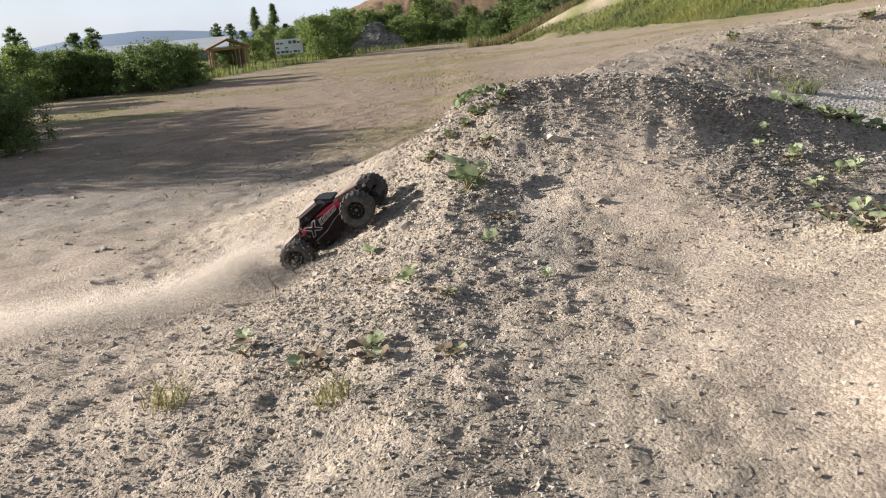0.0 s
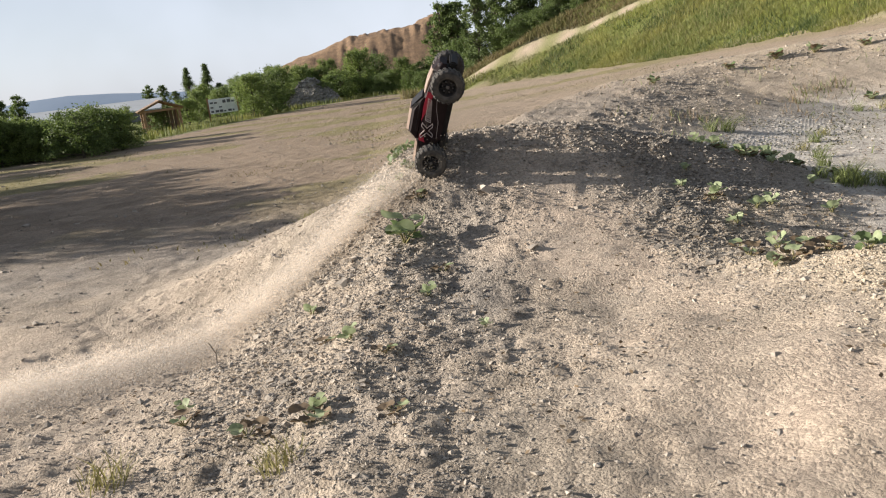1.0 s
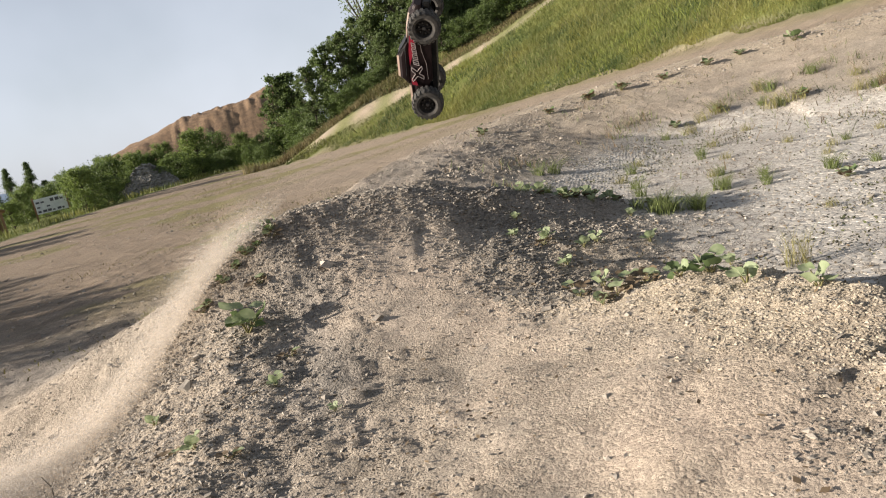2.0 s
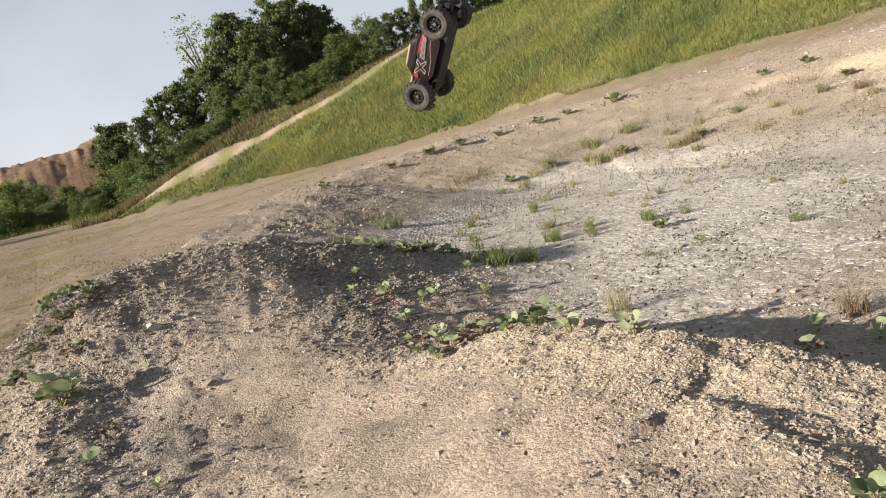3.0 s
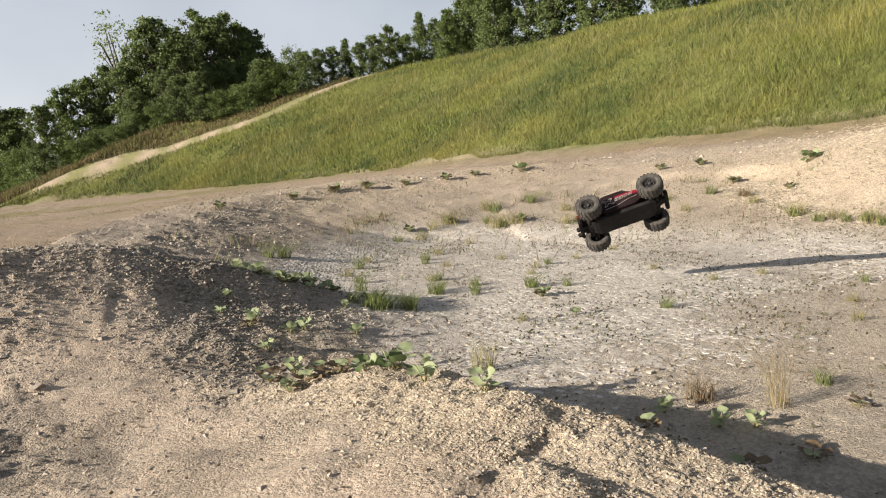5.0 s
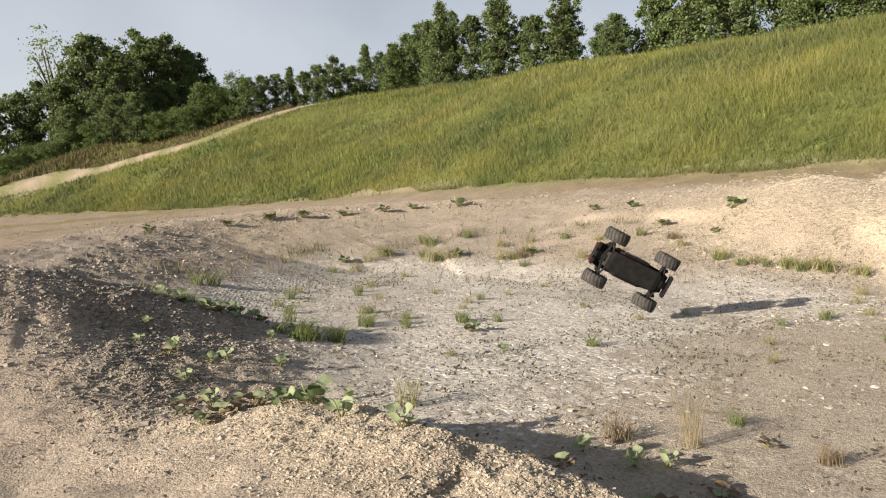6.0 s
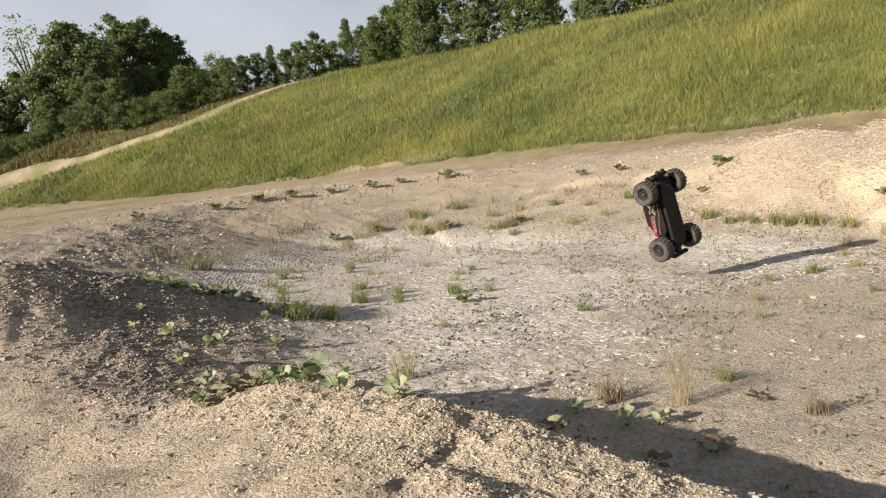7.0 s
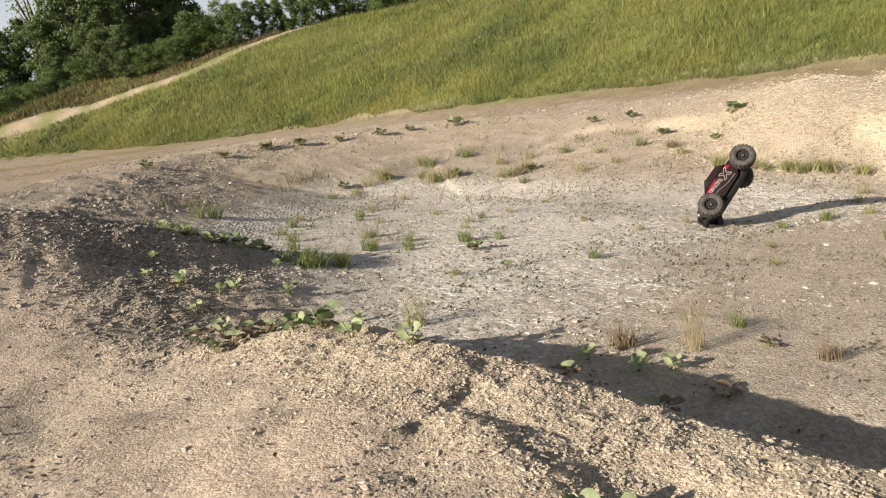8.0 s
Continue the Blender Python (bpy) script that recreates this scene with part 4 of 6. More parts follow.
# ---- cracked mud crust ----
def crust(rng, x0, x1, y0, y1, cell, keep, thick, gap, tilt):
    """Irregular six-sided plates with cracks between them, as corners and quads."""
    nx, ny = int((x1 - x0) / cell) + 3, int((y1 - y0) / (cell * 0.866)) + 3
    j, i = np.meshgrid(np.arange(ny), np.arange(nx), indexing="ij")
    cx = x0 + (i + 0.5 * (j % 2)) * cell + rng.uniform(-0.33, 0.33, i.shape) * cell
    cy = y0 + j * cell * 0.866 + rng.uniform(-0.33, 0.33, i.shape) * cell
    P = np.stack([cx, cy], -1)
    jj, ii = j[1:-1, 1:-1], i[1:-1, 1:-1]
    odd = jj % 2
    around = [(jj, ii + 1), (jj + 1, ii + odd), (jj + 1, ii + odd - 1), (jj, ii - 1), (jj - 1, ii + odd - 1), (jj - 1, ii + odd)]
    ring = [P[a, np.clip(b, 0, nx - 1)] for a, b in around]
    c = P[jj, ii]
    corner = np.stack([(c + ring[k] + ring[(k + 1) % 6]) / 3 for k in range(6)], 2).reshape(-1, 6, 2)
    c = c.reshape(-1, 2)
    ok = rng.uniform(0, 1, len(c)) < keep(c[:, 0], c[:, 1])
    c, corner = c[ok], corner[ok]
    n = len(c)
    shrink = 1 - gap * rng.uniform(0.4, 1.6, (n, 6, 1))
    top = c[:, None] + (corner - c[:, None]) * shrink
    base = height(c[:, 0], c[:, 1])
    lean = rng.normal(0, tilt, (n, 1, 2))
    dz = ((top - c[:, None]) * lean).sum(-1) + thick * rng.uniform(0.4, 1.5, (n, 1)) + thick * rng.normal(0, 0.18, (n, 6))
    hi = np.concatenate([top, (height(top[..., 0], top[..., 1]) * 0.5 + base[:, None] * 0.5 + dz)[..., None]], -1)
    lo = np.concatenate([c[:, None] + (top - c[:, None]) * 1.22, (base[:, None] - 0.006 + 0 * dz)[..., None]], -1)
    V = np.concatenate([hi, lo], 1).reshape(-1, 3)
    f = np.array([(0, 1, 2, 3), (0, 3, 4, 5)] + [(6 + k, 6 + (k + 1) % 6, (k + 1) % 6, k) for k in range(6)])
    return V, (f[None] + (np.arange(n) * 12)[:, None, None]).reshape(-1, 4)


def build_crust():
    rng = np.random.default_rng(17)

    def w_pan(x, y):
        return sstep(0.55, 0.95, pan_mask(x, y)) * sstep(-0.45, 0.25, vnoise(x, y, 0.8, 91) + 0.35 * vnoise(x, y, 2.7, 92)) * (1 - sstep(0.46, 0.56, land(x, y))) * sstep(1.9, 3.0, y)

    V, F = crust(rng, 2.2, 9.8, 0.9, 9.0, 0.040, w_pan, 0.0010, 0.15, 0.022)
    tagged(new("mud_crust", big_mesh("mud_crust", V, F, MAT["mud_plate"])), "cracked pale grey dried mud crust on the pool floor", "mud", kind="stuff")

    def w_bank(x, y):
        d, _, _ = along(x, y, LIP)
        return (0.75 - 0.5 * sstep(0.0, 0.5, vnoise(x, y, 3.0, 93))) * np.exp(-(np.maximum(0, d - 0.22) / 0.16) ** 2) * sstep(1.30, 1.5, x) * (1 - sstep(2.5, 3.0, y))

    V, F = crust(rng, 1.2, 3.0, 0.3, 3.0, 0.0105, w_bank, 0.0016, 0.16, 0.18)
    tagged(new("clay_crust", big_mesh("clay_crust", V, F, MAT["clay_clod"])), "crumbly cracked pale clay crust on the bank", "clay", kind="stuff")

    def w_mound(x, y):
        m = np.exp(-(((x - 10.4) / 1.9) ** 2 + ((y - 4.7) / 2.0) ** 2))
        return sstep(0.25, 0.5, m) * sstep(-0.8, 0.2, vnoise(x, y, 1.3, 94)) * 0.8

    V, F = crust(rng, 7.5, 12.0, 2.0, 7.5, 0.045, w_mound, 0.0020, 0.17, 0.10)
    tagged(new("clay_crust", big_mesh("clay_crust", V, F, MAT["clay_clod"])), "crumbly sunlit clay clods covering the mound", "clay", kind="stuff")


build_crust()


# ---- meadow ----
def blades(rng, x, y, z, h, w, lean=0.35):
    """Bent grass blades: two quads each, tapering."""
    n = len(x)
    a = rng.uniform(0, 6.28, n)
    dx, dy = np.cos(a) * w / 2, np.sin(a) * w / 2
    b = rng.uniform(0, 6.28, n)
    lx, ly = np.cos(b) * h * lean * rng.uniform(0.2, 1, n), np.sin(b) * h * lean * rng.uniform(0.2, 1, n)
    P = []
    for k, t in ((1.0, 0.0), (0.8, 0.5), (0.12, 1.0)):
        for sgn in (-1, 1):
            P.append(np.stack([x + sgn * dx * k + lx * t * t, y + sgn * dy * k + ly * t * t, z + h * t * (1 - 0.15 * t * lean)], -1))
    V = np.stack(P, 1).reshape(-1, 3)
    o = (np.arange(n) * 6)[:, None]
    F = np.concatenate([o + np.array([0, 1, 3, 2]), o + np.array([2, 3, 5, 4])])
    return V, F


def spikes(rng, x, y, z, h, w, lean=1.1):
    """Leaning blades of three corners."""
    n = len(x)
    a, b = rng.uniform(0, 6.28, n), rng.uniform(0, 6.28, n)
    dx, dy = np.cos(a) * w / 2, np.sin(a) * w / 2
    l = h * lean * rng.uniform(0.1, 1, n)
    V = np.stack([np.stack([x - dx, y - dy, z], -1), np.stack([x + dx, y + dy, z], -1), np.stack([x + np.cos(b) * l, y + np.sin(b) * l, z + h], -1)], 1).reshape(-1, 3)
    return V, np.arange(3 * n).reshape(-1, 3)


def build_meadow():
    rng = np.random.default_rng(21)
    n = 560000
    y = rng.uniform(-2, 62, n)
    d = 24 * rng.uniform(0, 1, n) ** 1.5
    x = base_x(y) + d + 0.35 * vnoise(d * 0 + y, y, 0.6, 4)
    dl, _, side = along(x, y, PATH_UP)
    keep = (side > 0.55) & (rng.uniform(0, 1, n) < np.clip(26 / (10 + np.hypot(x, y)), 0.25, 1))
    x, y = x[keep], y[keep]
    h = rng.uniform(0.10, 0.34, len(x)) * (0.75 + 0.35 * vnoise(x, y, 0.5, 31)) * np.clip(0.75 + 0.5 * (x - base_x(y)), 0.5, 1)
    V, F = spikes(rng, x, y, land(x, y) - 0.02, h * 0.85, 0.006 + 0.0007 * np.hypot(x, y))
    tagged(new("meadow_grass", big_mesh("meadow_grass", V, F, MAT["meadow"])), "tall sunlit meadow grass on the hillside", "grass", kind="stuff")
    # seed heads and pale dry stems in patches
    n = 40000
    y = rng.uniform(-2, 60, n)
    d = 22 * rng.uniform(0, 1, n) ** 1.3
    x = base_x(y) + d - 0.2
    dl, _, side = along(x, y, PATH_UP)
    keep = (side > 0.55) & (vnoise(x, y, 0.33, 33) + 0.5 * vnoise(x, y, 1.1, 34) > 0.15)
    x, y = x[keep], y[keep]
    V, F = spikes(rng, x, y, land(x, y), rng.uniform(0.15, 0.36, len(x)) * np.clip(0.4 + 0.5 * (x - base_x(y)), 0.3, 1), 0.010 + 0.0006 * np.hypot(x, y))
    tagged(new("dry_grass", big_mesh("dry_grass", V, F, MAT["meadow_dry"])), "pale dry grass stems among the meadow", "grass", kind="stuff")
    # lush patches and dark weed patches
    for seed, lab, mat, low, hi in ((35, "lush bright green grass patches in the meadow", "meadow_lush", 0.10, 0.30), (36, "dark leafy weed patches in the meadow", "meadow_weed", 0.12, 0.28)):
        n = 60000
        y = rng.uniform(-2, 55, n)
        x = base_x(y) + 20 * rng.uniform(0, 1, n) ** 1.4
        dl, _, side = along(x, y, PATH_UP)
        keep = (side > 0.6) & (vnoise(x * 1.0, y * 0.6, 0.4, seed) + 0.6 * vnoise(x, y, 1.3, seed + 9) > 0.30)
        x, y = x[keep], y[keep]
        V, F = spikes(rng, x, y, land(x, y), rng.uniform(low, hi, len(x)) * np.clip(0.4 + 0.5 * (x - base_x(y)), 0.3, 1), 0.008 + 0.0008 * np.hypot(x, y))
        tagged(new("meadow_patch", big_mesh("meadow_patch", V, F, MAT[mat])), lab, "grass", kind="stuff")
    # rough grass below the trees and along the flat's far edge
    n = 34000
    a, r = np.radians(rng.uniform(-34, 26, n)), rng.uniform(24, 70, n)
    x, y = r * np.sin(a), r * np.cos(a)
    edge = np.interp(x, [-60, -14, -10, -8, -5, 0, 3, 5, 9, 40], [14, 24, 33, 42, 52, 60, 50, 42.5, 41.5, 41])
    keep = (y > edge + 0.8) & (y < edge + 9)
    x, y = x[keep], y[keep]
    V, F = blades(rng, x, y, land(x, y), rng.uniform(0.15, 0.45, len(x)), 0.045)
    tagged(new("rough_grass", big_mesh("rough_grass", V, F, MAT["meadow"])), "rough yellowing grass at the flat's far edge", "grass", kind="stuff")
    # tall brown grass between the climbing path and the trees
    n = 70000
    x, y = rng.uniform(1, 20, n), rng.uniform(36, 50, n)
    dl, _, side = along(x, y, PATH_UP)
    keep = (side < -0.4) & (dl < 4.5 * rng.uniform(0.2, 1, n))
    x, y = x[keep], y[keep]
    V, F = blades(rng, x, y, land(x, y), rng.uniform(0.25, 0.6, len(x)) * np.interp(x, [2, 8, 14], [1.2, 0.9, 0.5]) * (0.8 + 0.4 * vnoise(x, y, 0.8, 81)), 0.035, 0.7)
    tagged(new("tall_grass", big_mesh("tall_grass", V, F, MAT["meadow_brown"])), "tall brown withered grass below the trees", "grass", kind="stuff")
    # weedy belt round the dried pool
    n = 60000
    x, y = rng.uniform(2.2, 10.2, n), rng.uniform(0.8, 10.5, n)
    p = pan_mask(x, y)
    belt = np.exp(-((p - 0.5) / 0.3) ** 2) * sstep(4.5, 6.5, y + 0.25 * x - 1.0) * sstep(-0.05, 0.35, vnoise(x, y, 1.3, 51) + 0.5 * vnoise(x, y, 4.5, 54))
    keep = rng.uniform(0, 1, n) < belt * 0.8
    x, y = x[keep], y[keep]
    V, F = spikes(rng, x, y, height(x, y) - 0.005, rng.uniform(0.03, 0.13, len(x)), 0.012, 0.9)
    half = len(x) // 2 * 3
    tagged(new("pool_grass", big_mesh("pool_grass", V[:half], F[:half // 3], MAT["blade_green"])), "short green weeds round the dried pool", "grass", kind="stuff")
    tagged(new("pool_grass", big_mesh("pool_grass", V[half:], np.arange(len(V) - half).reshape(-1, 3), MAT["blade_brown"])), "short dry weeds round the dried pool", "grass", kind="stuff")
    # creeping weeds along the outer edge of the track
    n = 110000
    x, y = rng.uniform(0, 12, n), rng.uniform(5, 13, n)
    d, _, side = along(x, y, RIM)
    keep = rng.uniform(0, 1, n) < np.exp(-((d - 0.8) / 0.14) ** 2) * (side < 0) * sstep(0.05, 0.45, vnoise(x, y, 1.1, 53) + 0.4 * vnoise(x, y, 5.0, 55))
    x, y = x[keep], y[keep]
    c = np.stack([x, y, height(x, y) + rng.uniform(0.01, 0.06, len(x))], -1)
    V, F = leaf_quads(rng, c, 0.024)
    tagged(new("edge_weeds", big_mesh("edge_weeds", V, F, MAT["big_leaf"])), "low creeping weeds along the track's outer edge", "weeds", kind="stuff")
    # litter of dead leaves and twigs
    n = 26000
    x, y = rng.uniform(-1.5, 9.5, n), rng.uniform(0.8, 9.5, n)
    keep = rng.uniform(0, 1, n) < 0.10 + 0.45 * sstep(0.0, 0.5, vnoise(x, y, 1.9, 52)) + 0.5 * np.exp(-(((x - 2.1) / 0.8) ** 2 + ((y - 4.3) / 1.1) ** 2)) + 0.3 * sstep(3, 5, x) * (1 - sstep(2.5, 4.5, y))
    x, y = x[keep], y[keep]
    c = np.stack([x, y, height(x, y) + 0.006], -1)
    V, F = leaf_quads(rng, c, 0.012)
    V = V.reshape(-1, 4, 3)
    V[..., 2] = c[:, None, 2] + (V[..., 2] - c[:, None, 2]) * 0.5
    tagged(new("litter", big_mesh("litter", V.reshape(-1, 3), F, MAT["dead_leaf"])), "brown dead leaf scraps strewn over the dirt", "litter", kind="stuff")
    # dark scraps and sprouts on the pool floor, also standing for its small shadows
    n = 30000
    x, y = rng.uniform(2.0, 9.8, n), rng.uniform(0.8, 9.5, n)
    keep = rng.uniform(0, 1, n) < pan_mask(x, y) * (0.06 + 0.8 * sstep(0.10, 0.5, vnoise(x, y, 1.7, 57) + 0.6 * vnoise(x, y, 6.0, 58)))
    x, y = x[keep], y[keep]
    c = np.stack([x, y, height(x, y) + rng.uniform(0.003, 0.02, len(x))], -1)
    V, F = leaf_quads(rng, c, 0.011)
    tagged(new("pool_litter", big_mesh("pool_litter", V, F, MAT["dark_scrap"])), "dark withered sprouts and shade specks on the dried mud", "litter", kind="stuff")
    # thin dry grass on the flat
    n = 16000
    x, y = rng.uniform(-9, 9, n), rng.uniform(6.5, 40, n)
    keep = (vnoise(x, y, 0.45, 41) > 0.25) & (pan_mask(x, y) < 0.2) & (x < base_x(y) - 0.2) & (along(x, y, RIM)[0] > 1.2)
    x, y = x[keep], y[keep]
    V, F = blades(rng, x, y, land(x, y), rng.uniform(0.02, 0.07, len(x)), 0.016, 1.2)
    tagged(new("thin_grass", big_mesh("thin_grass", V, F, MAT["meadow_brown"])), "thin short dry grass on the trodden flat", "grass", kind="stuff")


build_meadow()


# ---- plants ----
def leaf_mesh(name, size, mat, cup=0.25, seed=0):
    """A round heart-shaped leaf, cupped and scalloped, with its stalk end at the origin."""
    rng = np.random.default_rng(seed)
    v, f = [(0.0, 0.0, 0.0)], []
    n = 14
    for ring in (0.55, 1.0):
        for i in range(n + 1):
            a = -math.pi * 0.9 + 1.8 * math.pi * i / n
            r = size * ring * (0.55 + 0.25 * math.cos(a * 0.5)) * (1 + (0.09 * rng.normal() if ring == 1 else 0))
            x, y = size * 0.35 + r * math.cos(a) * 0.95, r * math.sin(a)
            v.append((x, y, cup * (ring ** 2) * size * (0.5 + 0.3 * math.sin(3 * a)) + size * 0.02 * rng.normal()))
    v[0] = (size * 0.2, 0, 0)
    for i in range(n):
        f.append((0, 1 + i, 2 + i))
        f.append((1 + i, n + 2 + i, n + 3 + i, 2 + i))
    return mesh_from(name, v, f, mat, True)


def make_plant(kind, count, size, mats, seed, upright=0.5):
    rng = random.Random(seed)
    root = new(kind)
    variants = [leaf_mesh("leaf", size * s, MAT[m], 0.3, seed + i) for i, (s, m) in enumerate((s, m) for m in mats for s in (0.75, 1.0))]
    for i in range(count):
        a = 360 * i / count + rng.uniform(-25, 25)
        r = size * rng.uniform(0.2, 1.0)
        h = size * rng.uniform(0.25, 0.9) * (0.5 + upright)
        x, y = r * math.cos(radians(a)), r * math.sin(radians(a))
        ob = new("leaf", rng.choice(variants))
        ob.parent = root
        ob.matrix_basis = pose(x, y, h, rng.uniform(-15, 15), rng.uniform(-55, 25) * upright - 5, a)
        sv, sf = [], []
        tube(sv, sf, (0, 0, -0.01), (x, y, h), 0.0035, 0.002, 5)
        part("stalk", sv, sf, MAT["stalk"], root, smooth=True)
    return root


def make_tuft(kind, n, h, spread, mat, seed, lean=0.6, w=0.004):
    rng = np.random.default_rng(seed)
    root = new(kind)
    a, r = rng.uniform(0, 6.28, n), spread * np.sqrt(rng.uniform(0, 1, n))
    V, F = blades(rng, r * np.cos(a), r * np.sin(a), np.zeros(n) - 0.005, h * rng.uniform(0.45, 1.0, n), np.full(n, w), lean)
    ob = new("foliage", big_mesh("foliage", V, F, MAT[mat]))
    ob.parent = root
    tagged(ob, kind="stuff")
    return root


def put_all(src, spots, group, seed):
    rng = random.Random(seed)
    first = True
    for x, y, s in spots:
        m = pose(x, y, hz(x, y), rng.uniform(-8, 8), rng.uniform(-8, 8), rng.uniform(0, 360))
        if first:
            ob, first = src, False
            ob.matrix_basis = m
        else:
            ob = copy_thing(src, m)
        ob.scale = (s, s, s)
        tagged(ob, group=group)


def build_plants():
    put_all(tagged(make_plant("coltsfoot", 9, 0.06, ["big_leaf", "pale_leaf"], 3, 1.0), "leafy green coltsfoot with round leaves on bare dirt", "plant"),
            [(0.03, 4.03, 1.5), (1.76, 2.43, 0.8), (1.42, 0.85, 0.60), (1.48, 0.80, 0.48), (8.81, 9.91, 1.6), (9.82, 5.36, 1.5), (1.68, 2.52, 0.6)], "coltsfoot plants", 1)
    put_all(tagged(make_plant("coltsfoot", 4, 0.042, ["pale_leaf", "big_leaf"], 4, 0.9), "small pale green coltsfoot with upright leaves", "plant"),
            [(2.04, 3.93, 1.0), (1.93, 3.86, 1.0), (1.69, 4.31, 0.8), (1.81, 4.10, 1.0), (2.29, 3.76, 1.0), (1.70, 3.61, 0.9), (1.56, 2.94, 1.0), (1.44, 2.73, 0.8), (1.73, 2.19, 1.1), (1.81, 1.94, 1.1), (1.94, 3.2, 0.9), (2.36, 3.16, 0.8), (2.69, 1.91, 0.9), (2.71, 1.67, 1.0), (2.8, 1.58, 0.9), (3.76, 3.5, 0.8), (-0.49, 3.69, 0.9), (-0.24, 2.87, 0.9), (0.10, 3.28, 0.9), (-0.32, 2.24, 0.8), (-0.89, 2.72, 0.7), (0.29, 2.75, 0.5),
             (1.96, 4.75, 1.0), (2.16, 4.91, 1.1), (2.22, 4.67, 1.1), (2.49, 4.86, 1.2), (2.63, 4.83, 1.1), (2.36, 4.78, 1.1), (2.05, 4.84, 0.9), (1.8, 4.5, 0.7), (2.4, 4.6, 0.8), (2.55, 4.4, 0.8)], "coltsfoot plants", 2)
    put_all(tagged(make_plant("coltsfoot", 6, 0.045, ["dead_leaf", "pale_leaf", "dead_leaf"], 5, 0.3), "withered coltsfoot with curled brown and pale leaves", "plant"),
            [(-0.33, 2.17, 1.0), (-0.56, 2.26, 0.9), (-0.85, 2.56, 0.9), (-0.07, 2.08, 0.7), (1.76, 4.04, 1.0), (1.58, 3.31, 1.0), (1.51, 2.73, 1.0), (1.65, 2.73, 1.0), (1.85, 2.9, 1.0), (2.0, 2.75, 0.9), (2.15, 3.1, 0.9), (1.95, 3.3, 0.9), (1.78, 3.2, 1.0), (-0.35, 3.0, 0.7), (-0.1, 2.6, 0.7), (0.2, 3.6, 0.8), (0.15, 4.5, 1.0), (0.3, 4.8, 0.9), (-0.2, 4.6, 0.9), (2.1, 1.5, 0.8), (2.4, 1.35, 0.9), (2.7, 1.3, 0.8), (3.3, 1.45, 0.8), (1.45, 2.95, 0.9), (1.7, 2.95, 0.9)], "withered plants", 3)
    put_all(tagged(make_plant("weed", 14, 0.05, ["big_leaf", "pale_leaf", "dead_leaf"], 6, 0.7), "low dark green weed among clods on the track's edge", "plant"),
            [(-0.05, 4.70, 0.6), (0.12, 4.78, 0.7), (0.30, 4.84, 0.6), (-0.16, 4.62, 0.5), (0.05, 4.74, 0.55), (0.2, 4.76, 0.5), (2.22, 4.62, 0.7), (2.49, 4.80, 0.75), (2.63, 4.70, 0.6), (2.34, 4.74, 0.7), (2.10, 4.72, 0.6), (2.8, 4.56, 0.6), (4.05, 4.15, 0.9), (6.3, 8.5, 1.1), (6.9, 7.7, 1.2), (7.5, 6.9, 1.1), (5.7, 8.6, 1.1), (9.38, 6.18, 1.2), (6.24, 10.73, 1.6), (7.6, 10.4, 1.4), (8.12, 10.3, 1.2), (9.39, 3.18, 1.0), (9.25, 5.3, 0.9), (3.58, 9.95, 1.2), (5.7, 10.8, 1.6), (6.9, 10.6, 1.2), (4.9, 10.6, 1.2), (9.6, 7.6, 1.2), (9.9, 7.1, 1.2)], "low weeds", 4)
    put_all(tagged(make_tuft("grass_tuft", 60, 0.15, 0.045, "blade_green", 1, 1.0), "small green grass tuft in the dry mud", "grass"),
            [(3.4, 5.79, 1.1), (3.56, 4.87, 1.1), (2.9, 4.58, 1.0), (3.06, 4.41, 1.1), (4.29, 4.55, 1.0), (3.82, 6.56, 1.1), (3.26, 7.12, 1.5), (3.1, 7.1, 1.3), (4.62, 6.58, 1.0), (3.67, 4.94, 0.9), (3.87, 4.73, 0.8), (2.83, 4.47, 1.3), (2.88, 4.40, 1.2), (4.49, 4.33, 0.8), (4.03, 4.94, 0.8), (6.75, 7.9, 1.5), (7.3, 7.0, 1.3), (6.53, 2.68, 0.9), (8.7, 4.1, 1.3), (2.74, 4.43, 1.0), (2.66, 4.5, 0.9), (3.0, 4.37, 1.1), (3.96, 5.38, 0.9), (3.15, 5.29, 1.0), (7.07, 8.45, 1.9), (4.26, 4.49, 1.1), (4.32, 3.22, 0.9), (3.57, 4.8, 0.9), (2.77, 4.36, 1.3), (3.0, 4.31, 0.9), (3.48, 1.69, 0.8), (8.48, 4.79, 1.3), (8.45, 4.49, 1.3), (8.61, 4.26, 1.2), (8.69, 3.91, 1.3), (8.85, 3.72, 1.6), (9.01, 3.37, 1.2), (6.04, 2.78, 0.7), (6.66, 2.71, 0.9), (7.04, 6.59, 1.0), (8.28, 6.99, 1.2), (8.8, 6.13, 1.4), (4.46, 6.34, 0.9),
             (6.31, 8.57, 1.2), (5.27, 8.19, 1.1), (5.22, 5.35, 0.8), (3.77, 4.59, 0.8), (6.0, 2.01, 0.6), (7.6, 8.3, 1.6), (6.7, 8.2, 1.2), (2.2, 4.86, 0.8)], "grass tufts", 5)
